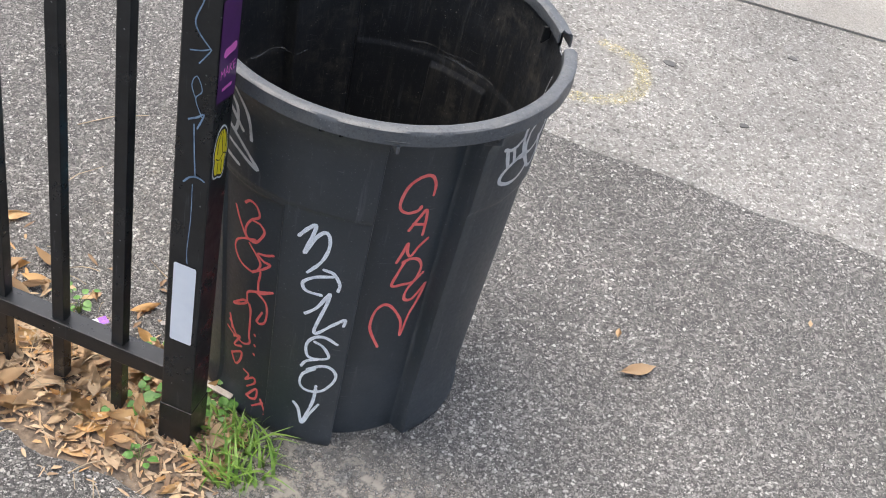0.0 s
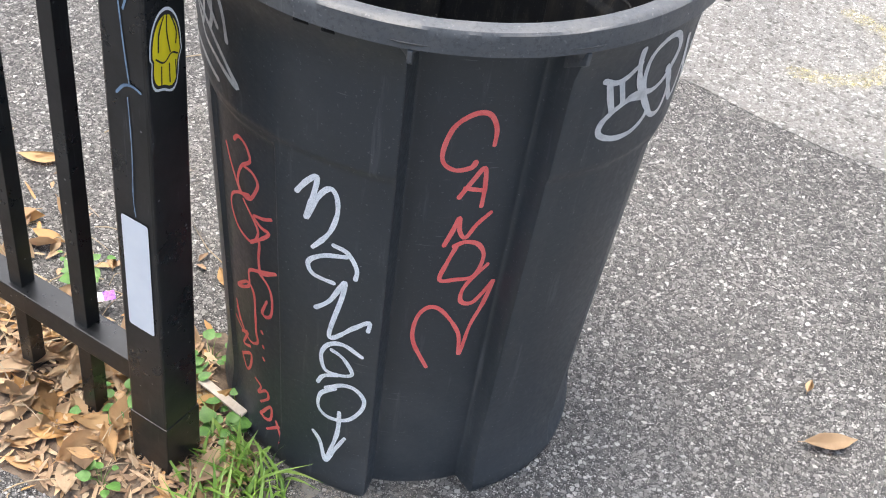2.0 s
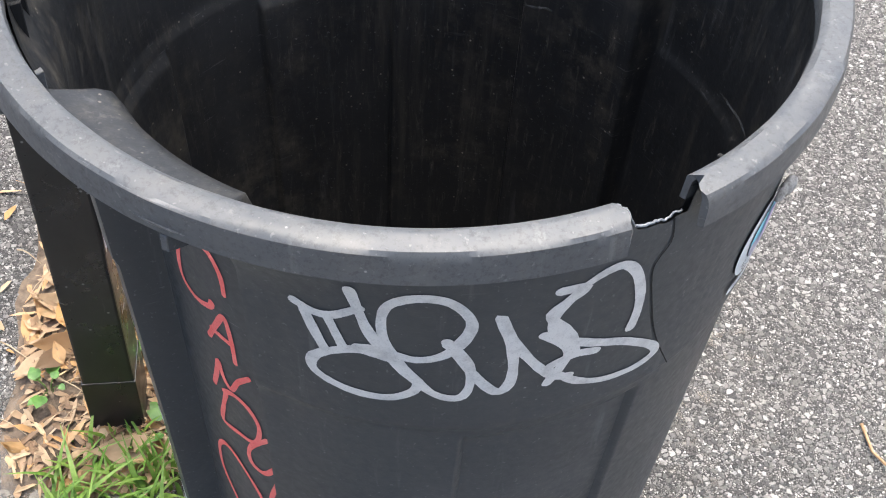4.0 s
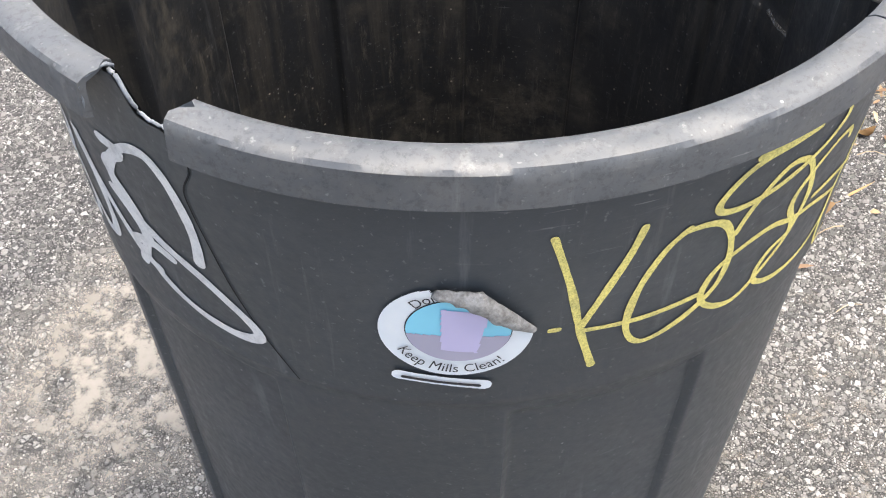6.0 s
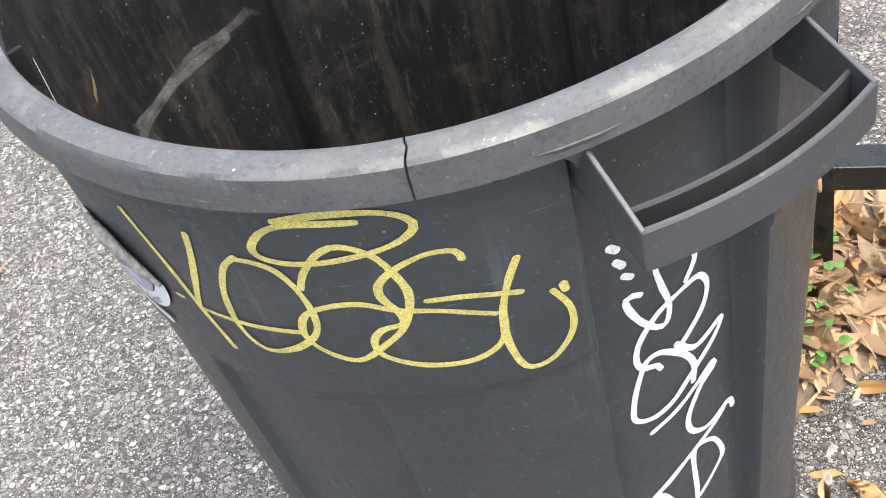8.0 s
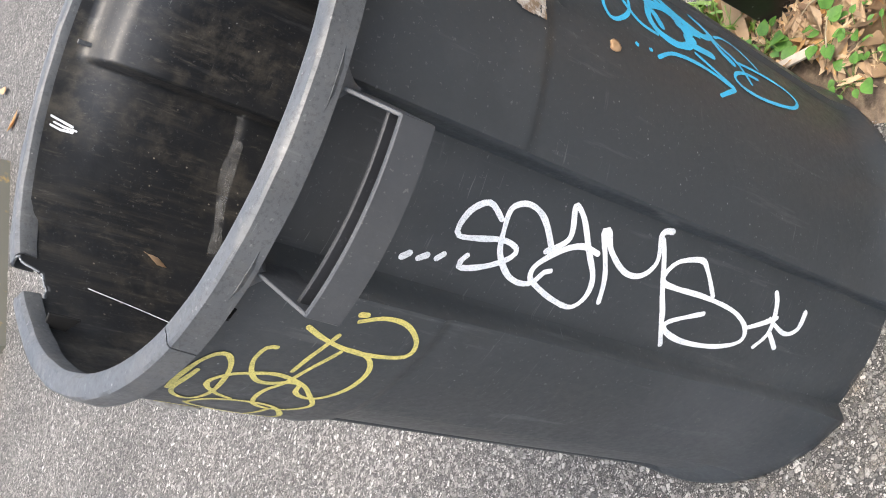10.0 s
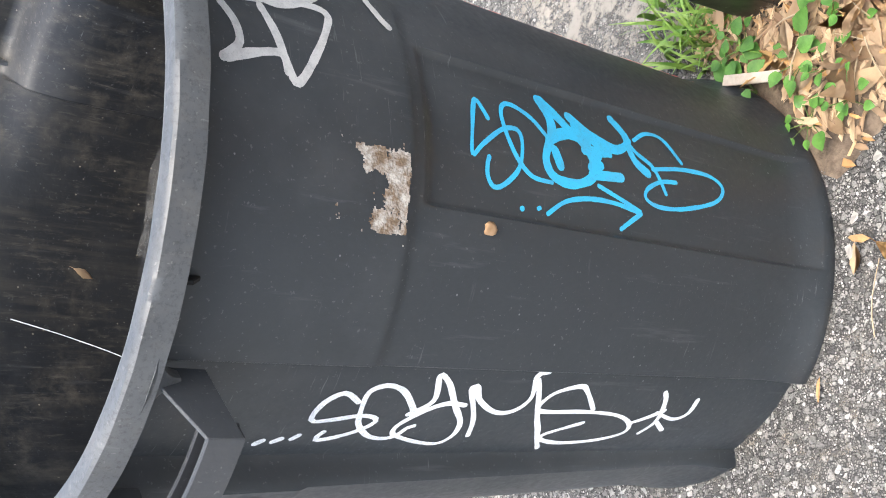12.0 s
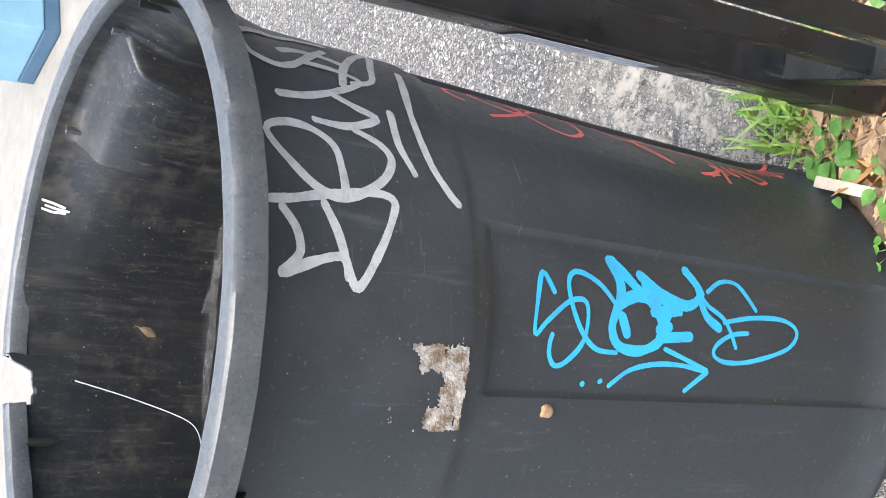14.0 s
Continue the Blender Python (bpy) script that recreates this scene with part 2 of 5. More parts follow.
def wall_top(a):
    """Height of the wall's upper edge: torn down inside the gap of the rim."""
    d = wrap(a)
    if GAP_A - 1 < d < GAP_B + 0.5:
        return 0.7095 - 0.0215 * smooth(GAP_A + 0.8, GAP_A + 3.8, d) + 0.0012 * math.sin(d * 1.1) + 0.0006 * math.sin(d * 2.3)
    return 0.7045


trash_bin = thing("trash_bin", "round black plastic trash bin with graffiti and a torn rim", "trash bin")


def build_wall(outer):
    bm = bmesh.new()
    n = 960
    zs = [0.0, 0.004, 0.012, 0.022, 0.035] + [0.06 + 0.02 * i for i in range(22)] + [0.488, 0.493, 0.498, 0.503, 0.507, 0.511, 0.515, 0.519, 0.523] + [0.535 + 0.02 * i for i in range(7)] + [0.662, 0.668, 0.673, 0.678, 0.683, 0.688, 0.694, 1.0]
    grid = []
    for i in range(n):
        a = i * 360.0 / n
        col = []
        for z in zs:
            zz = min(z, wall_top(a))
            if z == 1.0:
                zz = wall_top(a)
            r = bin_radius(a, zz) - (0.0 if outer else 0.0042)
            if not outer:
                zz = max(zz, 0.006)
            col.append(bm.verts.new((r * math.cos(radians(a)), r * math.sin(radians(a)), zz)))
        grid.append(col)
    for i in range(n):
        p, q = grid[i], grid[(i + 1) % n]
        for j in range(len(zs) - 1):
            f = (p[j], q[j], q[j + 1], p[j + 1])
            bm.faces.new(f if outer else f[::-1])
    base = [c[0] for c in grid]
    bm.faces.new(base[::-1] if outer else base)
    return bm


body = part("wall", build_wall(True), M_BODY, trash_bin, "", True)
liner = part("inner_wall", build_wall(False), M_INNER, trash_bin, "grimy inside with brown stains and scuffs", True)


def build_rim(a0, a1, jags):
    """A run of the rolled rim between two angles, with closed ends."""
    prof = [(0.2592, 0.6960), (0.2588, 0.7080), (0.2600, 0.7122), (0.2635, 0.7146), (0.2668, 0.7149), (0.2700, 0.7148), (0.2735, 0.7145), (0.2778, 0.7138), (0.2800, 0.7118), (0.2807, 0.7060), (0.2812, SKIRT_Z), (0.2782, SKIRT_Z - 0.0003), (0.2776, 0.7070), (0.2764, 0.7105), (0.2700, 0.7116), (0.2645, 0.7112), (0.2628, 0.7085), (0.2626, 0.6960)]
    bm = bmesh.new()
    n = max(int((a1 - a0) * 2), 2)
    rings = []
    for i in range(n + 1):
        a = a0 + (a1 - a0) * i / n
        # the rim hangs a little between the gap and the crack
        sag = 0.0026 * smooth(0.0, 25.0, wrap(a)) * (1 - smooth(80.0, 115.0, wrap(a)))
        ring = []
        for k, (r, z) in enumerate(prof):
            aa = a
            if i in (0, n):
                jag = jags[0 if i == 0 else 1]
                aa += (0.35 * math.sin(k * 0.9) + 0.12 * math.sin(k * 2.1)) * jag * (1 if i == 0 else -1)
            if a0 == GAP_B:
                # a notch torn into the top of the rim beside the gap
                aa += (1.5 * math.exp(-((r - 0.2668) / 0.003) ** 2) - 0.5 * smooth(0.268, 0.279, r)) * max(0.0, 1 - (a - a0) / 3.5)
            w = 0.0009 * noise.noise(Vector((a * 0.15, k * 0.7, 3.0)))
            ring.append(bm.verts.new(((r + w) * math.cos(radians(aa)), (r + w) * math.sin(radians(aa)), z + w - sag)))
        rings.append(ring)
    m = len(prof)
    for p, q in zip(rings, rings[1:]):
        for k in range(m):
            bm.faces.new((p[k], p[(k + 1) % m], q[(k + 1) % m], q[k]))
    bm.faces.new(rings[0][::-1])
    bm.faces.new(rings[-1])
    bmesh.ops.recalc_face_normals(bm, faces=bm.faces)
    return bm


def shade_by_angle(ob, deg=35):
    ob.data.shade_smooth()
    ob.data.set_sharp_from_angle(angle=radians(deg))


shade_by_angle(body, 40)
for a0, a1, jags in ((GAP_B, 87.45, (1.0, 0.45)), (87.72, 360.0 + GAP_A, (-0.45, 1.0))):
    shade_by_angle(part("rim", build_rim(a0, a1, jags), M_RIM, trash_bin, "worn grey rolled rim, cracked and torn"), 33)

# ---------- ground ----------
def poly_slab(name, pts, z0, z1, material, label, cat):
    bm = bmesh.new()
    top = [bm.verts.new((x, y, z1)) for x, y in pts]
    bot = [bm.verts.new((x, y, z0)) for x, y in pts]
    bm.faces.new(top)
    for i in range(len(pts)):
        j = (i + 1) % len(pts)
        bm.faces.new((top[i], bot[i], bot[j], top[j]))
    bmesh.ops.recalc_face_normals(bm, faces=bm.faces)
    return tagged(part(name, bm, material), label, cat, kind="structure")


bm = bmesh.new()
bmesh.ops.create_grid(bm, x_segments=8, y_segments=8, size=60)
ground = tagged(part("ground", bm, M_ASPHALT), "grey worn asphalt with pale exposed stones", "asphalt", kind="structure")

SEAM_A, SEAM_D = Vector((0.0, 0.978, 0)), Vector((0.953, -0.303, 0))
SEAM_N = Vector((0.303, 0.953, 0))
edge = []
for i in range(241):
    s = -6 + 12 * i / 240
    o = 0.022 * noise.noise(Vector((s * 3.1, 0, 0))) + 0.012 * noise.noise(Vector((s * 17, 4, 0)))
    p = SEAM_A + SEAM_D * s + SEAM_N * o
    edge.append((p.x, p.y))
for s in (4.4, -7.0):
    far = Vector((1.129, 1.676, 0)) + Vector((0.988, -0.152, 0)) * s
    edge.append((far.x, far.y))
poly_slab("pavement", edge, -0.05, 0.0015, M_CONCRETE, "pale exposed aggregate concrete strip beside the asphalt", "concrete")

# ---------- fence ----------
U, V = Vector((-0.9641, 0.2656, 0)), Vector((0.2656, 0.9641, 0))
POST = Vector((-0.211, -0.248, 0))
FROT = math.degrees(math.atan2(U.y, U.x))


def at_fence(k, v, z):
    return Matrix.Translation(POST + U * k + V * v + Vector((0, 0, z))) @ pose(0, 0, 0, 0, 0, FROT)


fence = thing("fence", "glossy black painted iron fence with square bars and post", "fence")
bm = bmesh.new()
box(bm, at_fence(0, 0, 0.85), 0.054, 0.054, 1.76, 0.003)
post = part("post", bm, M_IRON, fence, "thick square black post")
for z in (0.153, 1.45):
    bm = bmesh.new()
    box(bm, at_fence(0.027 + 1.4, 0, z), 2.8, 0.034, 0.032, 0.0015)
    part("rail", bm, M_IRON, fence)
bm = bmesh.new()
box(bm, Matrix.Identity(4), 0.0205, 0.0205, 1.62, 0.001)
bar = part("bar", bm, M_IRON, fence)
bar.matrix_basis = at_fence(0.117, 0, 0.812)
for i in range(1, 25):
    copy_thing(bar, at_fence(0.117 + 0.1065 * i, 0, 0.812))



# ---------- graffiti ----------
M_RED = paint("red_marker", (0.93, 0.19, 0.17), (0.88, 0.11, 0.10))
M_WHITE = paint("white_paint_marker", (0.92, 0.94, 0.95), (0.68, 0.71, 0.73), 0.5, 0.12)
M_GREY = paint("silver_grey_marker", (0.64, 0.63, 0.605), (0.44, 0.432, 0.418))
M_YELLOW = paint("yellow_chalk_marker", (0.74, 0.64, 0.19), (0.50, 0.44, 0.15), 0.7, 0.45)
M_BLUE = paint("sky_blue_paint", (0.05, 0.52, 0.82), (0.07, 0.40, 0.64))
M_SKYPEN = paint("pale_blue_pen", (0.20, 0.30, 0.42), (0.08, 0.12, 0.18))


def spline(pts, step):
    """Points along a smooth curve through pts (2D), about step apart."""
    out = []
    n = len(pts)
    for i in range(n - 1):
        p0, p1, p2, p3 = pts[max(i - 1, 0)], pts[i], pts[i + 1], pts[min(i + 2, n - 1)]
        length = math.hypot(p2[0] - p1[0], p2[1] - p1[1])
        k = max(int(length / step), 1)
        for j in range(k):
            t = j / k
            out.append(tuple(0.5 * (2 * b + (c - a) * t + (2 * a - 5 * b + 4 * c - d) * t * t + (3 * b - a - 3 * c + d) * t ** 3) for a, b, c, d in zip(p0, p1, p2, p3)))
    out.append(tuple(pts[-1]))
    return out


def ribbon(bm, flat, width, place, seed=0.0):
    """A painted line: flat points (metres) widened and put on a surface by place(u, v)."""
    left, right = [], []
    m = len(flat)
    for i, (u, v) in enumerate(flat):
        a, b = flat[max(i - 1, 0)], flat[min(i + 1, m - 1)]
        dx, dy = b[0] - a[0], b[1] - a[1]
        d = math.hypot(dx, dy) or 1.0
        w = width / 2 * (1 + 0.32 * noise.noise(Vector((u * 45, v * 45, seed))) + 0.10 * noise.noise(Vector((u * 500, v * 500, seed))))
        nx, ny = -dy / d * w, dx / d * w
        left.append(bm.verts.new(place(u + nx, v + ny)))
        right.append(bm.verts.new(place(u - nx, v - ny)))
    for i in range(m - 1):
        bm.faces.new((left[i], right[i], right[i + 1], left[i + 1]))
    for end, nxt, (pl, pr) in ((flat[0], flat[1], (left[0], right[0])), (flat[-1], flat[-2], (right[-1], left[-1]))):
        dx, dy = end[0] - nxt[0], end[1] - nxt[1]
        d = math.hypot(dx, dy) or 1.0
        dx, dy = dx / d * width / 2, dy / d * width / 2
        cap = [bm.verts.new(place(end[0] + dx * math.sin(t) + s * -dy * math.cos(t), end[1] + dy * math.sin(t) + s * dx * math.cos(t))) for s, t in ((1, 0.6), (1, 1.2), (-1, 1.2), (-1, 0.6))]
        bm.faces.new((pl, *cap[::-1], pr))


class Ink:
    """Lettering drawn on the bin; strokes are (angle in degrees, height in cm), width in mm."""
    level = 0

    def __init__(self, width):
        self.width, self.bm = width, bmesh.new()

    def stroke(self, *pts):
        Ink.level += 1
        lift = 0.00045 + 0.00003 * (Ink.level % 12)
        flat = spline([(radians(a) * 0.24, z / 100) for a, z in pts], 0.003)
        ribbon(self.bm, flat, self.width / 1000, lambda u, v: on_bin(math.degrees(u / 0.24), min(v, 0.69), lift), Ink.level)

    def done(self, name, material, label):
        bmesh.ops.recalc_face_normals(self.bm, faces=self.bm.faces)
        return part(name, self.bm, material, body, label)


red_tag = Ink(4.6)
red_tag.stroke((-136.6, 44.5), (-134.7, 42.7), (-132.6, 41.2), (-130.1, 39.6))
red_tag.stroke((-131.5, 46.4), (-129.1, 47.4), (-125.9, 47.1), (-124.4, 45.4), (-127.8, 44), (-130.1, 42.4), (-130.9, 40.7), (-128.8, 39.7), (-125.6, 39.9), (-123, 41.5), (-121.8, 43), (-123.9, 44), (-127.2, 44))
red_tag.stroke((-125.7, 40.4), (-131.8, 39.1), (-135.6, 37.6), (-136.3, 35.8), (-133.4, 34), (-129.1, 33.5), (-125.3, 33.8), (-122.7, 35.8), (-124.4, 37.3), (-128.5, 39))
red_tag.stroke((-117.2, 39.2), (-120.2, 38.5), (-124.2, 37.9), (-121.3, 37), (-118.3, 36.9), (-121.2, 35.4), (-126.8, 33.3), (-122.6, 34.6), (-123.1, 31.8), (-122.2, 29.9), (-116.2, 31.4))
red_tag.stroke((-116.2, 31.4), (-123.7, 29.8), (-128.2, 28.5), (-128.9, 25.9), (-136.4, 23.6), (-129.7, 26.3), (-126.4, 25.5), (-126.1, 21.8), (-126.2, 19.2), (-125.7, 17.4), (-130.2, 16.3), (-135.3, 17.6), (-138.4, 20.4), (-136.7, 17.7))
red_tag.stroke((-123.7, 29.8), (-119.3, 28.5), (-118.1, 26.4), (-118.9, 24), (-121.6, 23.1), (-122.8, 23.4), (-120.4, 25.9))
red_tag.stroke((-138.5, 19.1), (-133.2, 16.6), (-139.9, 17.2))
red_tag.stroke((-135.3, 16.2), (-131.2, 17.3), (-134.7, 14.4), (-130.1, 15.3))
red_tag.stroke((-136.3, 11.9), (-130, 14), (-130.5, 11.8), (-133.3, 10.2), (-136, 11.7))
red_tag.stroke((-123.3, 20.1), (-123, 19.9))
red_tag.stroke((-122.9, 17.7), (-122.7, 17.5))
red_tag.stroke((-123.1, 15.5), (-122.7, 15.3))
red_tag.stroke((-127.8, 10.3), (-124.9, 9.8), (-126.7, 8.1), (-122.3, 9.8), (-121.3, 8.7), (-125.4, 6.8))
red_tag.stroke((-125, 4.8), (-120.3, 7.4), (-120.1, 5.2), (-123.2, 4.6), (-124.9, 5))
red_tag.stroke((-120.9, 3.3), (-116, 5))
red_tag.stroke((-117.4, 5.5), (-114, 3.4))
red_tag.done("red_tag", M_RED, "red marker lettering running down the wall")
white_arrow_tag = Ink(5.9)
white_arrow_tag.stroke((-107, 46), (-104, 47.9), (-101.2, 49), (-101.8, 47), (-104.2, 43), (-100.7, 46.5), (-97.5, 48.1), (-95.6, 47.2), (-95.4, 44.9), (-97.6, 42), (-102.1, 39.3))
white_arrow_tag.stroke((-96, 40.7), (-92, 40.3), (-89.3, 38.4), (-89.5, 36.9))
white_arrow_tag.stroke((-92.3, 39.7), (-98, 38.9), (-102.1, 37.7), (-103.5, 36.6), (-101.7, 35.4), (-95.6, 35.3))
white_arrow_tag.stroke((-100.9, 30.5), (-96.5, 32.5), (-92.4, 36), (-92.9, 33.7), (-96.3, 26.8), (-89, 29.5), (-84.8, 31), (-84.9, 29.6))
white_arrow_tag.stroke((-86.1, 25.2), (-91.6, 26.3), (-96.1, 25.6), (-98.6, 23.6), (-97.4, 21.2), (-93.1, 21), (-88.6, 21.9), (-91.6, 24.1), (-95.3, 24.8))
white_arrow_tag.stroke((-93.1, 21), (-97.7, 19.9), (-99.5, 18.5))
white_arrow_tag.stroke((-93.6, 18.5), (-98.3, 16.7), (-99, 14.2), (-95.5, 13), (-89.3, 13.6), (-85.1, 15.9), (-84.3, 18), (-87.3, 19.5), (-91.5, 19.5), (-96.7, 18))
white_arrow_tag.stroke((-91.8, 14.5), (-92.2, 10.4), (-95.6, 4.8))
white_arrow_tag.stroke((-100.6, 9.2), (-98.2, 7.9), (-95.6, 4.8), (-92.7, 7.3), (-89.6, 10))
white_arrow_tag.done("white_arrow_tag", M_WHITE, "white paint lettering ending in an arrow")
candy_tag = Ink(5.9)
candy_tag.stroke((-57, 54.3), (-57.2, 56.3), (-59.7, 58), (-63.8, 58), (-68.5, 56.4), (-70.6, 53.6), (-70, 51.9), (-66.5, 51.1), (-62.2, 51.5), (-61.3, 52.2))
candy_tag.stroke((-64.3, 47.6), (-61.2, 49.8), (-58.4, 51.4), (-57.4, 49), (-57.4, 46.4))
candy_tag.stroke((-63, 48.8), (-57.5, 48.5))
candy_tag.stroke((-66.4, 41), (-64.5, 43.1), (-63.1, 44.9), (-62.4, 43), (-60.4, 42.1), (-57.7, 43.9), (-54.2, 45.4))
candy_tag.stroke((-63.4, 40.9), (-60, 41.5), (-55.9, 41), (-53.6, 39.1), (-55.7, 36.4), (-61.3, 36), (-66.1, 36), (-64.6, 38.6), (-62.7, 40.8))
candy_tag.stroke((-51.8, 37.9), (-56.6, 35.7), (-58.5, 34), (-58, 32.5), (-54.5, 32.2), (-51.2, 33.7), (-48.6, 35.2), (-50.6, 31.8), (-53.5, 28.5), (-55.4, 23.9), (-57.1, 27.5), (-63.2, 31), (-67.5, 31.8), (-70.8, 30.6), (-72.1, 28.1), (-71.1, 25.7), (-66, 22))
candy_tag.done("candy_tag", M_RED, "red marker lettering in the recess under the lost handle")
grey_tag = Ink(6.6)
grey_tag.stroke((-36.6, 62.7), (-33.8, 62.2), (-31.1, 62.4), (-27.5, 63.6))
grey_tag.stroke((-35.4, 62.5), (-33.9, 60.4), (-32.5, 58.8))
grey_tag.stroke((-31.8, 62), (-29.8, 59.4))
grey_tag.stroke((-28.7, 65.5), (-27.6, 63.3), (-25.9, 61.1), (-22.1, 58.3), (-19.5, 56.9))
grey_tag.stroke((-19.6, 57.1), (-20.1, 56), (-23.2, 55), (-27.7, 54.9), (-32.2, 55.5), (-34.6, 56.4), (-34.2, 57.7), (-31, 58.9), (-27.6, 59.5), (-23.1, 59.1))
grey_tag.stroke((-28, 59.7), (-25.3, 59.9), (-20, 59.3), (-15.9, 60.2), (-13.4, 62.5), (-14.1, 64), (-16.8, 65.2), (-20.6, 65.3), (-23.7, 64.4), (-24.7, 62.8), (-24.1, 60.6), (-21.4, 58.2), (-17.6, 55.9), (-14, 55.5), (-12.7, 57), (-13.3, 59.3), (-16, 61.1))
grey_tag.stroke((-16.2, 61.3), (-12.9, 58.4), (-9.2, 56.1), (-7.3, 57), (-7.7, 60.3), (-9.9, 63.7), (-7, 60.5), (-1.8, 56.9), (1.2, 56.3))
grey_tag.stroke((-3.8, 61.3), (0.3, 59), (-1.9, 56))
grey_tag.stroke((-2.8, 65.3), (0.5, 65.1), (-3.4, 63.3), (-1.2, 61.7), (0.4, 60.3), (1.3, 58.5))
grey_tag.stroke((9.3, 59.3), (9.6, 61), (9.1, 62.9), (7.5, 65.1), (5, 66.3), (1.3, 65.7), (-1.8, 64), (-2.9, 62.4), (-1.5, 60.8), (2.9, 59.4), (9, 58), (14.5, 56), (15.8, 54.7), (12.4, 54.1), (7.2, 54.4), (2.6, 55.4), (-0.6, 56.8), (-2.3, 57.7), (1.3, 58.5), (4.5, 58.2))
grey_tag.done("grey_tag", M_GREY, "broad pale grey marker lettering under the rim")
yellow_tag = Ink(4.0)
yellow_tag.stroke((49, 65.5), (51.4, 61.5), (53.1, 57.8), (55.2, 54.3))
yellow_tag.stroke((58.5, 65.1), (57.1, 62.8), (53.1, 58))
yellow_tag.stroke((53.7, 57.7), (60.6, 57.5), (67.7, 57.7))
yellow_tag.stroke((49.8, 58.2), (50.5, 58.2))
yellow_tag.stroke((64, 63.9), (61.5, 62.7), (59.2, 60), (58.7, 57), (61, 55.3), (65.6, 55.9), (69.7, 57.6), (70.8, 59.5), (70.2, 61.7), (68.5, 63.2), (65.9, 63.7), (63.4, 63.7))
yellow_tag.stroke((71.2, 67.1), (76.4, 67.5), (82.2, 67.4), (85.4, 66.8), (85.9, 66), (83.5, 65.1), (78.8, 64.4), (72.4, 63.9), (68.2, 64.1), (67.1, 64.9), (69.4, 66.3), (73.2, 66.9), (80.1, 66.9))
yellow_tag.stroke((70.8, 61.8), (72, 63.1), (74.7, 64.7), (77.3, 65.2), (80.4, 64.4), (82.2, 62.7), (82.9, 60.9), (81.3, 58.5), (78.2, 56.9), (73.9, 55.4), (69.9, 56.1), (68.2, 57.5), (69.5, 59.3), (73.2, 60.3), (77.1, 60.5), (80.9, 59.8), (85.8, 59.3), (91.6, 58.2))
yellow_tag.stroke((89.8, 63.1), (89.2, 63.8), (86, 63.9), (82.3, 63.1), (80, 62), (79.8, 60.9), (81.1, 59.6), (81, 58.6), (78.4, 58.2), (76.8, 57.1), (77.4, 55.8), (82, 54.7), (88, 54.6), (91.7, 55.8), (92.5, 58))
yellow_tag.stroke((95.5, 62.1), (93.9, 60.4), (92.5, 58), (92.3, 55.4), (93.7, 52.9), (97, 52.9), (100, 54.6), (100.4, 56.7), (98.7, 58.6))
yellow_tag.stroke((84.7, 60.3), (89.2, 60.1), (95.1, 59.4))
yellow_tag.stroke((100, 58.9), (100.2, 58.3))
yellow_tag.done("yellow_tag", M_YELLOW, "chalky yellow marker lettering below the rim")
white_tag = Ink(5.2)
white_tag.stroke((108.7, 56.5), (109.9, 56))
white_tag.stroke((109.4, 55.1), (110.5, 54.5))
white_tag.stroke((110.4, 53.6), (111.6, 53.2))
white_tag.stroke((121.5, 49.7), (123.5, 50.9), (123.4, 51.7), (121.1, 52.7), (117.7, 53.1), (115.9, 52.7), (116.6, 50.9), (117.8, 48.7), (117, 47.2), (115.1, 47.3), (112.4, 48.7), (110.6, 50.3), (110.1, 51.4), (111.3, 51.5), (112.7, 51.2))
white_tag.stroke((118.4, 44), (119.6, 44.1), (124.1, 45.7), (125.8, 47), (125.8, 48.2), (124, 49.2), (119.9, 49.1), (115.3, 48.5), (111.6, 46.9), (110.6, 45.3), (111.6, 44.2), (114.3, 43.6), (114.9, 43.1))
white_tag.stroke((118.4, 44.4), (122.5, 42.7), (128.9, 43.3), (127.3, 42.1), (121.3, 40.3), (116.4, 38.7), (112, 38.4), (108.9, 39.3), (109.3, 41.4), (111, 43.6), (112.6, 44.7), (115.5, 44.6), (119.7, 42.9), (121.8, 41.1), (121.4, 39.3))
white_tag.stroke((111.8, 36.8), (117.7, 37.6), (126.2, 39.6), (126.8, 39.1), (123, 38.1), (119.7, 35.8), (120.1, 33.9), (123.9, 32.8), (130, 33.3), (131.4, 32.2))
white_tag.stroke((129, 33), (126.5, 32.4), (123.5, 31.8), (120.5, 31.2), (117.4, 30.5), (114.2, 29.6), (110.9, 28.8), (106.6, 27.6))
white_tag.stroke((121.1, 24.8), (126.2, 26.7), (127.8, 27.8), (125.9, 30.2), (123, 31.2), (120.5, 31.2), (120, 29.5), (120.3, 25.7), (119.4, 21.5), (116.6, 19.1), (112.9, 18.8), (109.9, 21.5), (108.8, 25.5), (110.2, 28.2), (112.5, 28.2), (116.6, 24.9))
white_tag.stroke((116.7, 18.9), (118.8, 17.3), (121.3, 15.7))
white_tag.stroke((127, 17.1), (124.2, 16.4), (117.5, 15.8), (112.8, 16.7))
white_tag.stroke((117.5, 15.8), (114.1, 14))
white_tag.stroke((120.5, 16.5), (118.3, 13.8), (120.3, 12.3), (125, 12.2))
white_tag.done("white_tag", M_WHITE, "white paint lettering in the recess under the handle")
blue_tag = Ink(4.2)
blue_tag.stroke((-178.2, 43.7), (-176.2, 44.2), (-174.8, 44.8), (-179.2, 45.3), (-186.1, 45.6), (-183.8, 44.5), (-179.8, 42.3), (-179.1, 40.7), (-181.6, 40.3), (-186.9, 40.8), (-190.7, 42.4), (-191.5, 43.5), (-189.7, 44.1), (-187.4, 44.1), (-186, 43.9))
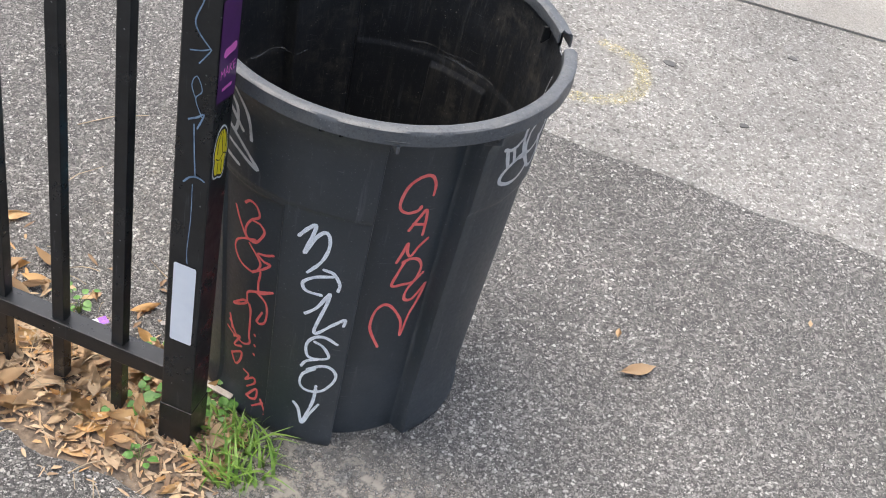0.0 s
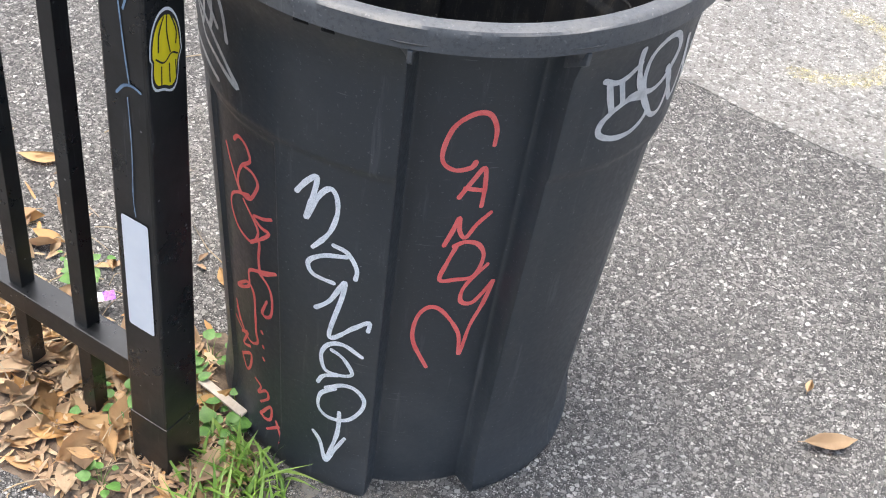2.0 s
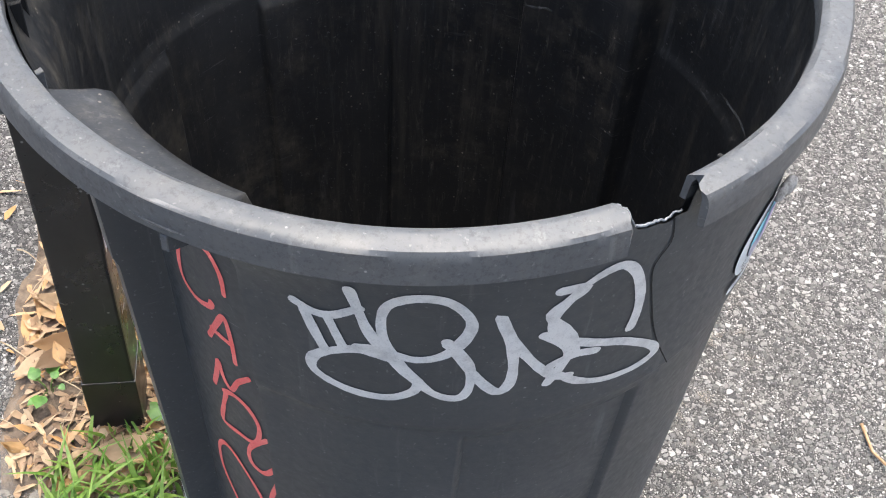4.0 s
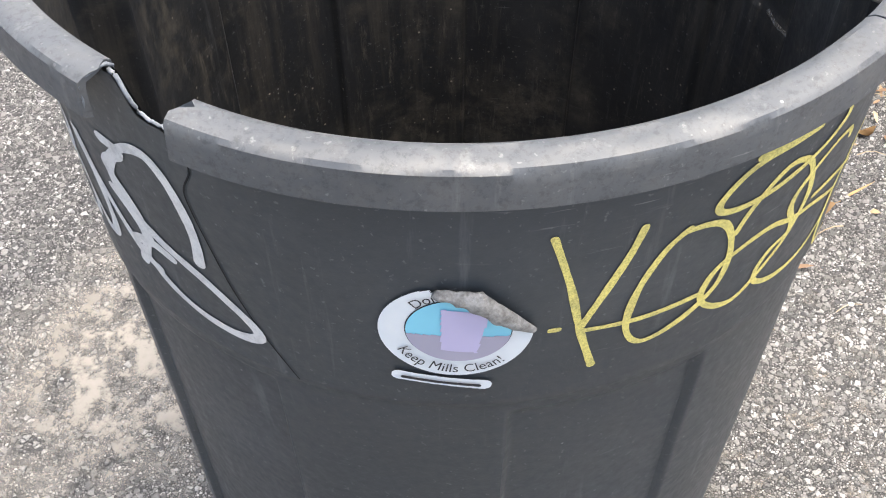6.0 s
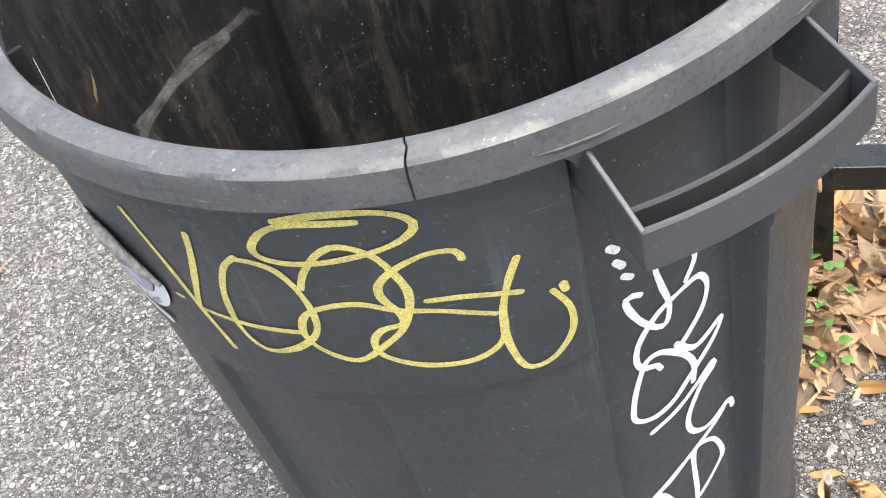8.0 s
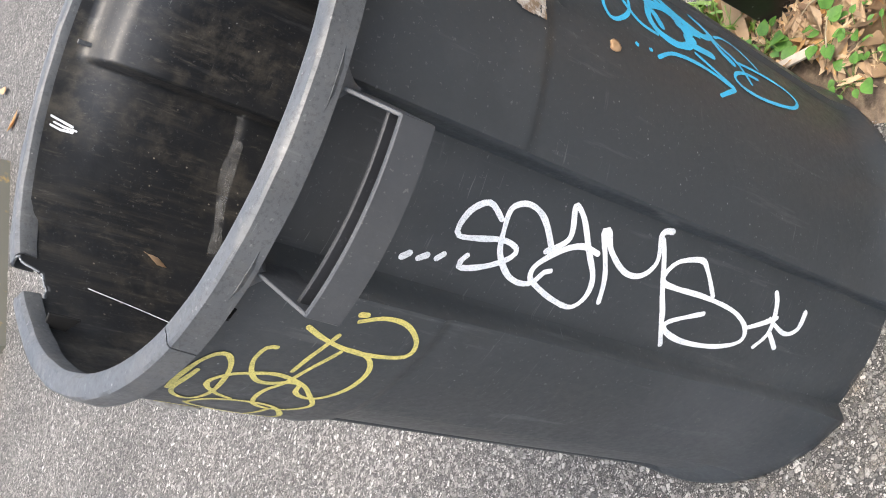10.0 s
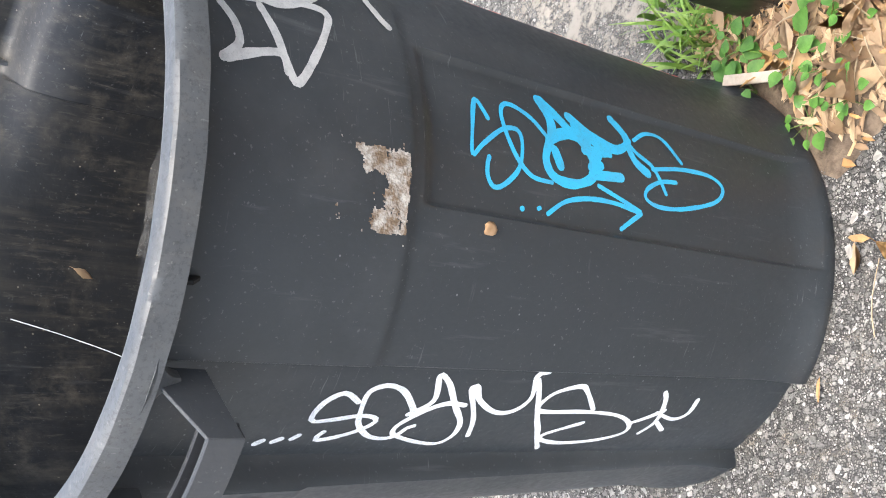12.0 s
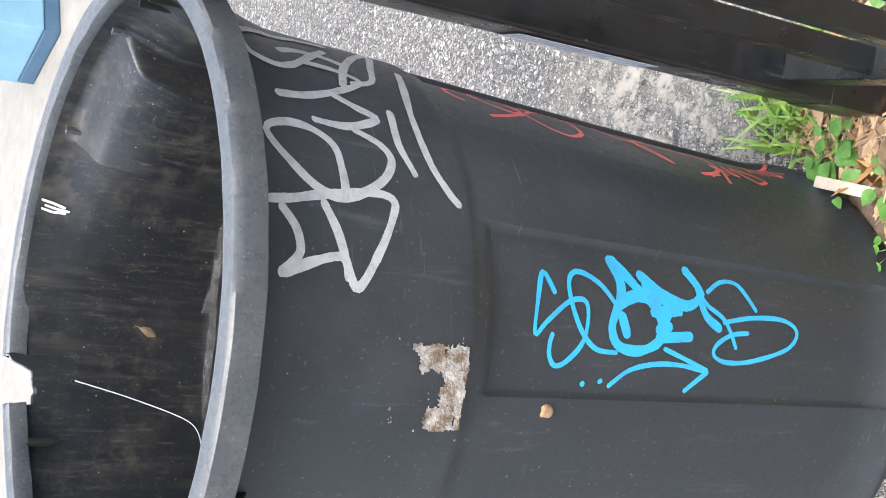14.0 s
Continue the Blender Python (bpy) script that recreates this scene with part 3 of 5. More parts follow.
blue_tag.stroke((-179.1, 37.4), (-175.9, 38.8), (-174.1, 40.4), (-174, 41.6), (-176.1, 42.2), (-180.4, 41.9), (-185.1, 40.9), (-188, 39.4), (-188.4, 37.3))
blue_tag.stroke((-174, 28), (-177.2, 26.8), (-180, 24.8), (-185.5, 23.5))
blue_tag.stroke((-174.3, 26.7), (-171.7, 24.9), (-171.9, 22.8), (-177, 20.8))
blue_tag.stroke((179.6, 24.9), (181.3, 21.1), (181.5, 17.2), (179.1, 15.5), (175.2, 16.8), (172, 21.1), (171.2, 24.4), (172.4, 26.1), (174.6, 25.9), (177, 24.1), (177.8, 22))
blue_tag.stroke((165.3, 37.7), (168.4, 35.7), (169.9, 32.9), (170, 29.9), (169.2, 26.9), (173, 31.9))
blue_tag.stroke((168.9, 26.8), (167.1, 27.9), (164.9, 29.2))
blue_tag.stroke((165.4, 40.5), (165.4, 40.4))
blue_tag.stroke((166, 38.7), (166.1, 38.6))
blue_tag.width = 8.6
blue_tag.stroke((-170.6, 37.7), (-175.3, 36.7), (-179.8, 37.1))
blue_tag.stroke((-179.3, 37.1), (-183.8, 37.8), (-187.1, 37), (-187.7, 34.7), (-185.5, 32.6), (-181.7, 32.3), (-178, 33), (-177.5, 35), (-179.2, 36.9))
blue_tag.stroke((-170.6, 37.4), (-174.8, 35.3), (-179, 33), (-183.9, 32.1))
blue_tag.stroke((-172.8, 34.5), (-175.4, 32.5), (-177.8, 29.8), (-176.9, 28.3), (-174.9, 27.5))
blue_tag.stroke((-170.4, 29.1), (-173.7, 27.8), (-176.7, 27.6), (-179.6, 27), (-181.7, 25.6))
blue_tag.stroke((180.1, 33.2), (180.7, 30.3))
blue_tag.stroke((177.5, 32.4), (177.5, 31.5))
blue_tag.stroke((175.1, 32.6), (175.9, 29.1))
blue_tag.stroke((-177.4, 36.1), (-176.3, 33.4), (-178.6, 31))
blue_tag.stroke((-174.6, 34), (-177, 31.9))
blue_tag.stroke((176.6, 32.6), (179.6, 31.6))
blue_tag.stroke((178.6, 36.7), (175.4, 36.2))
blue_tag.done("blue_tag", M_BLUE, "bright sky blue paint lettering with a filled middle and arrow")
silver_tag = Ink(6.3)
silver_tag.stroke((-170.1, 68.2), (-169.4, 66.4), (-168, 64.2), (-166.7, 61.5), (-166.2, 59.2), (-167.2, 58.3), (-169.5, 58.5), (-174.9, 59.6), (-181.6, 61.5), (-178, 62.4), (-173.4, 63.1), (-169.4, 64))
silver_tag.stroke((-171.1, 67.3), (-173.9, 66.3), (-177.1, 66), (-179, 66.6), (-180.6, 67.4))
silver_tag.stroke((179.4, 67), (181.4, 65.1), (182.7, 62.8), (179.8, 62.3))
silver_tag.stroke((-167.5, 62.2), (-163.1, 62.3), (-158.8, 62.7), (-156.5, 64.2), (-156.4, 66.1), (-158, 67.8), (-159.9, 67.8), (-163, 66.6), (-166.7, 64.6), (-167.9, 62.7), (-166.4, 60.7), (-163.2, 58.8), (-159.5, 58), (-156.7, 58.7), (-154.8, 60.5))
silver_tag.stroke((-154.3, 63.7), (-154.2, 61), (-151.1, 58.3), (-149.2, 59.8), (-147.3, 61.4))
silver_tag.stroke((-150.7, 66.3), (-148.9, 63.6), (-145.5, 60.6), (-141.3, 58.3), (-139.2, 60.2), (-139, 63))
silver_tag.stroke((-133.5, 53.5), (-147.3, 54.8), (-157.9, 54.6), (-163.4, 53.5), (-165.6, 52.7))
silver_tag.stroke((-148.6, 56.8), (-155.9, 57), (-161.3, 56.2))
silver_tag.stroke((-128, 59.3), (-129.6, 62.7), (-135.4, 67.3), (-138.5, 68.1), (-142.4, 67.7), (-143.2, 65.7), (-140.9, 63.8), (-135.5, 61.5), (-132, 60))
silver_tag.stroke((-137.2, 64.5), (-135, 62.9), (-134.8, 60.4), (-136.3, 58.8))
silver_tag.stroke((-143.5, 60.1), (-137.5, 59.1), (-130.9, 57.2), (-126.9, 55.7))
silver_tag.stroke((-142.3, 59), (-140, 57.1), (-133.9, 56.1), (-127.8, 55), (-124.9, 54.7), (-126.6, 55.6))
silver_tag.done("silver_tag", M_GREY, "broad silver grey marker lettering with two underlines")
crack = Ink(1.0)
crack.stroke((11.1, 68.8), (11.6, 67.6), (11.6, 66.7), (10.1, 65.1), (10.5, 63.5), (11.1, 62.4), (13.4, 58.6), (16.3, 55.4), (20.3, 51.9))
crack.done("crack", M_DARK, "")


# ---------- the bin's handle, stubs, slots ----------
def ring_point(a, r, z):
    return Vector((r * math.cos(radians(a)), r * math.sin(radians(a)), z))


def curved_plate(a0, a1, r, z0, z1, thick, sag=0.0):
    bm = bmesh.new()
    n = 24
    rows = []
    for i in range(n + 1):
        a = a0 + (a1 - a0) * i / n
        bow = sag * math.sin(math.pi * i / n)
        rows.append([bm.verts.new(ring_point(a, rr + bow, z)) for rr, z in ((r, z0), (r, z1 - 0.001), (r - 0.0008, z1), (r - thick, z1), (r - thick, z0))])
    for p, q in zip(rows, rows[1:]):
        for k in range(5):
            bm.faces.new((p[k], q[k], q[(k + 1) % 5], p[(k + 1) % 5]))
    bm.faces.new(rows[0])
    bm.faces.new(rows[-1][::-1])
    bmesh.ops.recalc_face_normals(bm, faces=bm.faces)
    return bm


def side_plate(a_in, a_out, r_in, r_out, z_in, z_out, drop_in, drop_out, thick):
    bm = bmesh.new()
    pin, pout = ring_point(a_in, r_in, 0), ring_point(a_out, r_out, 0)
    d = (pout - pin).normalized()
    nrm = Vector((-d.y, d.x, 0)) * thick / 2
    prof = [(0.0, z_in), (1.0, z_out), (1.0, z_out - drop_out), (0.0, z_in - drop_in)]
    a = [bm.verts.new(pin.lerp(pout, t) + nrm + Vector((0, 0, z))) for t, z in prof]
    b = [bm.verts.new(pin.lerp(pout, t) - nrm + Vector((0, 0, z))) for t, z in prof]
    bm.faces.new(a)
    bm.faces.new(b[::-1])
    for i in range(4):
        j = (i + 1) % 4
        bm.faces.new((a[i], b[i], b[j], a[j]))
    bmesh.ops.recalc_face_normals(bm, faces=bm.faces)
    bmesh.ops.bevel(bm, geom=list(bm.edges), offset=0.0006, segments=1, affect="EDGES")
    return bm


# darker copy of the handle plastic: the grip pocket's shade is put into its colour
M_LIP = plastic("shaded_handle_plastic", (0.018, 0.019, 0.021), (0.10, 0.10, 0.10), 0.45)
handle = part("handle", curved_plate(105.4, 130.8, 0.3215, 0.643, 0.669, 0.0030, 0.003), M_HANDLE, trash_bin, "moulded black plastic grip bar below the rim")
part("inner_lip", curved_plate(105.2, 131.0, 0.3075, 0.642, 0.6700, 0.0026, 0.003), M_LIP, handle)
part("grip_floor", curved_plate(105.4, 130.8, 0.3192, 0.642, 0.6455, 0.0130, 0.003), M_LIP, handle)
for ai, ao in ((103.6, 105.5), (132.6, 130.7)):
    part("side_plate", side_plate(ai, ao, 0.258, 0.3212, 0.698, 0.669, 0.046, 0.026, 0.0030), M_HANDLE, handle)
for ai in (-80.6, -49.0):
    part("handle_stub", side_plate(ai, ai + 0.4, 0.250, 0.281, 0.697, 0.690, 0.040, 0.012, 0.0045), M_RIM, trash_bin, "broken stub of the lost handle")
for a in (-102.0, -96.3, 95.0, 147.0, 22.0):
    part("rib_tab", side_plate(a, a + 0.3, 0.250, 0.2775, 0.697, 0.694, 0.030, 0.008, 0.0035), M_DARK, trash_bin, "small dark stiffening tab under the rim")


def gusset(a, half, drop, lift=0.0008):
    """A moulded fillet below the rim, wide at the top and drawn down to a point."""
    bm = bmesh.new()
    rows = []
    for i in range(9):
        t = i / 8
        w = half * (1 - t) ** 1.8 + 0.35
        z = SKIRT_Z + 0.006 - drop * t
        out, back = 0.2815 + lift - 0.010 * t, 0.262
        rows.append([bm.verts.new(ring_point(a + s, r, z)) for s, r in ((-w, back), (-w, out - 0.001), (-w * 0.5, out), (w * 0.5, out), (w, out - 0.001), (w, back))])
    for p, q in zip(rows, rows[1:]):
        for k in range(5):
            bm.faces.new((p[k], q[k], q[k + 1], p[k + 1]))
    bm.faces.new(rows[0])
    bm.faces.new(rows[-1][::-1])
    bmesh.ops.recalc_face_normals(bm, faces=bm.faces)
    return bm


for a, half, drop in ((103.6, 4.0, 0.024), (132.6, 4.0, 0.024), (-80.6, 3.2, 0.022), (-49.0, 3.2, 0.022)):
    shade_by_angle(part("gusset", gusset(a, half, drop), M_RIM, trash_bin, "moulded fillet where a handle meets the rim"), 40)


def patch(name, shape, material, parent, label, lift=0.0012, cell=0.0011):
    """A ragged film on the wall: cells of a small grid kept where shape(a, z) says so."""
    bm = bmesh.new()
    (a0, a1, z0, z1), keep = shape
    nu, nv = int(radians(a1 - a0) * 0.25 / cell), int((z1 - z0) / cell)
    vs = {}
    for i in range(nu):
        for j in range(nv):
            a, z = a0 + (a1 - a0) * (i + 0.5) / nu, z0 + (z1 - z0) * (j + 0.5) / nv
            if not keep(a, z):
                continue
            quad = []
            for di, dj in ((0, 0), (1, 0), (1, 1), (0, 1)):
                key = (i + di, j + dj)
                if key not in vs:
                    aa, zz = a0 + (a1 - a0) * key[0] / nu, z0 + (z1 - z0) * key[1] / nv
                    w = noise.noise(Vector((aa * 3, zz * 300, 1.0)))
                    vs[key] = bm.verts.new(on_bin(aa + 0.2 * w, zz + 0.0006 * w, lift + 0.0007 * abs(w)))
                quad.append(vs[key])
            bm.faces.new(quad)
    return part(name, bm, material, parent, label)


m = Mat("dried_paper_residue", (0.5, 0.44, 0.36), 0.9)
m.color(m.mix(m.ramp(m.noise(90, 6, 0.7), (0.42, 0.0), (0.64, 1.0)), (0.20, 0.14, 0.09), (0.55, 0.52, 0.47)))
m.bump(m.noise(160, 4), 0.8, 0.002)
M_RESIDUE = m.m


def residue_shape(a, z):
    w = 1.1 * noise.noise(Vector((a * 0.55, z * 130, 5.0))) + 0.8 * noise.noise(Vector((a * 1.7, z * 400, 9.0))) + 0.5 * noise.noise(Vector((a * 4, z * 900, 2.0)))
    stem = min(smooth(157.3, 158.6, a), 1 - smooth(170.2, 171.2, a)) * smooth(0.5195, 0.5225, z) * (1 - smooth(0.537, 0.545, z))
    arm = min(smooth(166.0, 167.2, a), 1 - smooth(170.2, 171.5, a)) * (1 - smooth(0.555, 0.575, z)) * smooth(0.5195, 0.522, z)
    foot = min(smooth(156.8, 157.6, a), 1 - smooth(160.3, 161.5, a)) * (1 - smooth(0.546, 0.556, z)) * smooth(0.5195, 0.522, z)
    return max(stem, arm, foot) + 0.55 * w > 0.5


patch("paper_residue", ((155.5, 172.5, 0.519, 0.585), residue_shape), M_RESIDUE, body, "crusty pale residue of a torn-off sticker")
m = Mat("grey_scuff", (0.15, 0.15, 0.145), 0.7)
m.link(m.math("MULTIPLY", m.ramp(m.noise(55, 5, 0.7), (0.36, 0.05), (0.66, 0.75)), m.ramp(m.noise(700, 3, 0.6), (0.3, 0.4), (0.6, 1.0))), m.b.inputs["Alpha"])
M_SCUFF = m.m


def inside(a, z, lift):
    r = bin_radius(a, z) - 0.0042 - lift
    return ring_point(a, r, z)


for k, (a0, a1, z, w) in enumerate(((45, 70, 0.521, 0.006), (56, 84, 0.531, 0.003), (126, 150, 0.515, 0.003), (-45, -10, 0.518, 0.0065), (-38, 12, 0.513, 0.0075), (10, 24, 0.516, 0.004))):
    bm = bmesh.new()
    flat = [(radians(a0 + (a1 - a0) * i / 30) * 0.24, z + 0.002 * math.sin(i * 0.35 + k)) for i in range(31)]
    ribbon(bm, flat, w, lambda u, v: inside(math.degrees(u / 0.24), v, 0.0012), k)
    bmesh.ops.recalc_face_normals(bm, faces=bm.faces)
    part("scuff_line", bm, M_SCUFF, liner, "pale scuffed edge of the inner ridge")
bm = bmesh.new()
flat = spline([(radians(7.8) * 0.24, 0.648), (radians(11.8) * 0.24, 0.587), (radians(16.9) * 0.24, 0.532), (radians(22.9) * 0.24, 0.522)], 0.003)
ribbon(bm, flat, 0.0010, lambda u, v: inside(math.degrees(u / 0.24), v, 0.0012), 3)
part("scratch", bm, M_WHITE, liner, "long white scratch")
bm = bmesh.new()
for da, dz in ((0, 0), (1.2, -0.004), (2.0, -0.001)):
    flat = [(radians(-31.5 + da) * 0.24, 0.700 + dz), (radians(-31.0 + da) * 0.24, 0.690 + dz), (radians(-30.3 + da * 0.6) * 0.24, 0.678 + dz)]
    ribbon(bm, flat, 0.0022, lambda u, v: inside(math.degrees(u / 0.24), v, 0.0013), da)
part("paint_drip", bm, M_WHITE, liner, "small white paint splash")

# ---------- sticker on the bin ----------
M_PAPER = simple("white_sticker_vinyl", (0.72, 0.75, 0.76), (0.66, 0.70, 0.72), 30, 0.4, 0.05)
M_INKBLACK = Mat("black_print", (0.02, 0.02, 0.025), 0.5).m
M_LIGHTBLUE = Mat("light_blue_print", (0.22, 0.58, 0.72), 0.45).m
M_LILAC = Mat("lilac_print", (0.48, 0.44, 0.62), 0.45).m
M_GREYPRINT = Mat("grey_print", (0.36, 0.34, 0.42), 0.45).m
M_GRIT = simple("gritty_sticker_back", (0.16, 0.15, 0.135), (0.38, 0.37, 0.35), 220, 0.9, 0.9, 0.002)
ST_A, ST_Z, ST_TILT = 39.4, 0.587, radians(-9.0)


def on_sticker(x, y, lift):
    """Sticker plane (metres, x to the reader's right) laid on the bin."""
    x, y = x * 0.955, y * 1.20
    u = x * math.cos(ST_TILT) - y * math.sin(ST_TILT)
    v = x * math.sin(ST_TILT) + y * math.cos(ST_TILT)
    return on_bin(ST_A + math.degrees(u / 0.258), ST_Z + v, lift)


def disc(name, parent, mat, rx, ry, lift, keep=lambda x, y: True, cx=0.0, cy=0.0, label="", n=26):
    bm = bmesh.new()
    vs = {}
    for i in range(-n, n):
        for j in range(-n, n):
            quad = []
            for di, dj in ((0, 0), (1, 0), (1, 1), (0, 1)):
                x, y = (i + di) / n, (j + dj) / n
                quad.append((x * math.sqrt(1 - y * y / 2), y * math.sqrt(1 - x * x / 2)))
            mx, my = sum(q[0] for q in quad) / 4 * rx + cx, sum(q[1] for q in quad) / 4 * ry + cy
            if not keep(mx, my):
                continue
            f = []
            for x, y in quad:
                key = (round(x, 5), round(y, 5))
                if key not in vs:
                    vs[key] = bm.verts.new(on_sticker(x * rx + cx, y * ry + cy, lift))
                f.append(vs[key])
            bm.faces.new(f)
    bmesh.ops.recalc_face_normals(bm, faces=bm.faces)
    return part(name, bm, mat, parent, label)


def torn(x, y):
    return y < 0.026 - 0.62 * max(x - 0.004, 0.0) + 0.0006 * math.sin(x * 900)


sticker = disc("sticker", body, M_PAPER, 0.0395, 0.0315, 0.0016, torn, label="round white sticker, upper corner peeled and rolled")
disc("border", sticker, M_INKBLACK, 0.0272, 0.0218, 0.0020, torn, 0.001, 0.002)
disc("print", sticker, M_LIGHTBLUE, 0.0266, 0.0212, 0.0023, torn, 0.001, 0.002)
disc("print", sticker, M_GREYPRINT, 0.0266, 0.0212, 0.0026, lambda x, y: torn(x, y) and y < -0.001 + 0.1 * x, 0.001, 0.002)
disc("print", sticker, M_LILAC, 0.0266, 0.0212, 0.0029, lambda x, y: torn(x, y) and abs(x - 0.003 + 0.08 * y) < 0.0105 + 0.1 * y and -0.0115 < y < 0.0165, 0.001, 0.002)
bm = bmesh.new()
flat = [(-0.024 + 0.048 * i / 40, -0.0368) for i in range(41)]
ribbon(bm, flat, 0.0066, lambda x, y: on_sticker(x, y, 0.0017), 1)
bmesh.ops.recalc_face_normals(bm, faces=bm.faces)
part("strip", bm, M_PAPER, sticker, "narrow white strip with a line of small print")
bm = bmesh.new()
for x0, x1 in ((-0.021, -0.0185), (-0.0175, -0.010), (-0.009, 0.000), (0.001, 0.008), (0.009, 0.0205)):
    flat = [(x0 + (x1 - x0) * i / 8, -0.0368) for i in range(9)]
    ribbon(bm, flat, 0.0019, lambda x, y: on_sticker(x, y, 0.0026), 1)
part("small_print", bm, M_INKBLACK, sticker)
bm = bmesh.new()
rows = []
for i in range(31):
    t = i / 30
    x, y = -0.016 + 0.055 * t, 0.0285 - 0.62 * max(-0.016 + 0.055 * t - 0.004, 0.0) - 0.001
    rad = 0.0036 * (0.35 + math.sin(math.pi * min(t * 0.9 + 0.08, 1.0))) * (1 + 0.25 * noise.noise(Vector((t * 9, 0, 0))))
    row = []
    for k in range(10):
        ang = 2 * math.pi * k / 10
        jit = 1 + 0.2 * noise.noise(Vector((t * 30, k * 1.7, 2)))
        row.append(bm.verts.new(on_sticker(x + 0.5 * rad * math.cos(ang) * jit, y + rad * math.cos(ang) * jit, 0.002 + 0.8 * rad + 0.8 * rad * math.sin(ang) * jit)))
    rows.append(row)
for p, q in zip(rows, rows[1:]):
    for k in range(10):
        bm.faces.new((p[k], p[(k + 1) % 10], q[(k + 1) % 10], q[k]))
bm.faces.new(rows[0][::-1])
bm.faces.new(rows[-1])
bmesh.ops.recalc_face_normals(bm, faces=bm.faces)
part("curl", bm, M_GRIT, sticker, "grey gritty rolled-up corner", True)


def lettering(text, size):
    """Flat triangles of a word in the built-in font, its middle at x = 0."""
    cu = bpy.data.curves.new("lettering", "FONT")
    cu.body, cu.size, cu.align_x, cu.resolution_u = text, size, "CENTER", 3
    ob = bpy.data.objects.new("lettering", cu)
    me = ob.to_mesh()
    verts, faces = [v.co.copy() for v in me.vertices], [tuple(p.vertices) for p in me.polygons]
    ob.to_mesh_clear()
    bpy.data.objects.remove(ob)
    return verts, faces


def word(name, text, size, place, material, parent, label=""):
    verts, faces = lettering(text, size)
    bm = bmesh.new()
    vs = [bm.verts.new(place(v.x, v.y)) for v in verts]
    for f in faces:
        if len(set(f)) == len(f):
            try:
                bm.faces.new([vs[i] for i in f])
            except ValueError:
                pass
    return part(name, bm, material, parent, label)


def lower_arc(x, y):
    ang = -math.pi / 2 + x / 0.0330
    return on_sticker(0.001 + (0.0352 - y) * math.cos(ang), 0.001 + (0.0288 - y) * math.sin(ang), 0.0027)


def upper_arc(x, y):
    ang = math.radians(131) - x / 0.030
    return on_sticker(0.001 + (0.0290 + y) * math.cos(ang), 0.001 + (0.0232 + y) * math.sin(ang), 0.0027)


word("print_text", "Keep Mills Clean!", 0.0088, lower_arc, M_INKBLACK, sticker, "black printed words along the lower edge")
word("print_text", "Don", 0.0085, upper_arc, M_INKBLACK, sticker)

# ---------- marks and stickers on the post ----------
def on_post(face, s, z, lift):
    """face 0: street side, 1: end beside the bin, 2: back; s along the face from its middle."""
    h, s = 0.027 + lift, s * 0.84
    if face == 0:
        return POST - U * s - V * h + Vector((0, 0, z))
    if face == 1:
        return POST - U * h + V * s + Vector((0, 0, z))
    return POST + V * h + U * s + Vector((0, 0, z))


def decal(name, face, outline, lift, material, parent, label=""):
    bm = bmesh.new()
    bm.faces.new([bm.verts.new(on_post(face, s, z, lift)) for s, z in outline])
    bmesh.ops.recalc_face_normals(bm, faces=bm.faces)
    return part(name, bm, material, parent, label)


def rounded(w, h, r, cz, cs=0.0):
    pts = []
    for sx, sy, a0 in ((1, 1, 0), (-1, 1, 90), (-1, -1, 180), (1, -1, 270)):
        for k in range(5):
            a = radians(a0 + 22.5 * k)
            pts.append((cs + sx * (w / 2 - r) + r * math.cos(a), cz + sy * (h / 2 - r) + r * math.sin(a)))
    return pts


M_REFLECT = simple("white_reflective_sticker", (0.74, 0.77, 0.80), (0.68, 0.71, 0.75), 20, 0.35, 0.05)
M_HEX = Mat("hexagon_reflective_sticker", (0.7, 0.78, 0.85), 0.3)
hv = M_HEX.voronoi(130.0, "DISTANCE_TO_EDGE", rnd=0.15)
M_HEX.color(M_HEX.mix(M_HEX.ramp(hv.outputs[0], (0.05, 0.0), (0.12, 1.0)), (0.85, 0.88, 0.9), (0.33, 0.45, 0.58)))
decal("sticker", 0, rounded(0.043, 0.157, 0.004, 0.331, 0.001), 0.0012, M_REFLECT, post, "blank white rectangular sticker")
decal("sticker", 2, rounded(0.040, 0.150, 0.003, 0.372, -0.009), 0.0012, M_HEX.m, post, "white reflective sticker with hexagon grid")
M_YSTICK = Mat("yellow_sticker", (0.80, 0.66, 0.02), 0.35).m
M_PURPLE = simple("purple_sticker", (0.075, 0.02, 0.10), (0.05, 0.015, 0.07), 30, 0.4)
M_PINK = Mat("pink_print", (0.62, 0.13, 0.42), 0.5).m


def blob(scale):
    pts = []
    for k in range(48):
        t = 2 * math.pi * k / 48
        r = 1 + 0.10 * math.sin(5 * t + 1) * (math.sin(t) < 0) - 0.14 * math.cos(2 * t) * 0.6
        pts.append((-0.002 + 0.027 * r * math.cos(t) * scale, 0.608 + 0.042 * r * math.sin(t) * scale))
    return pts


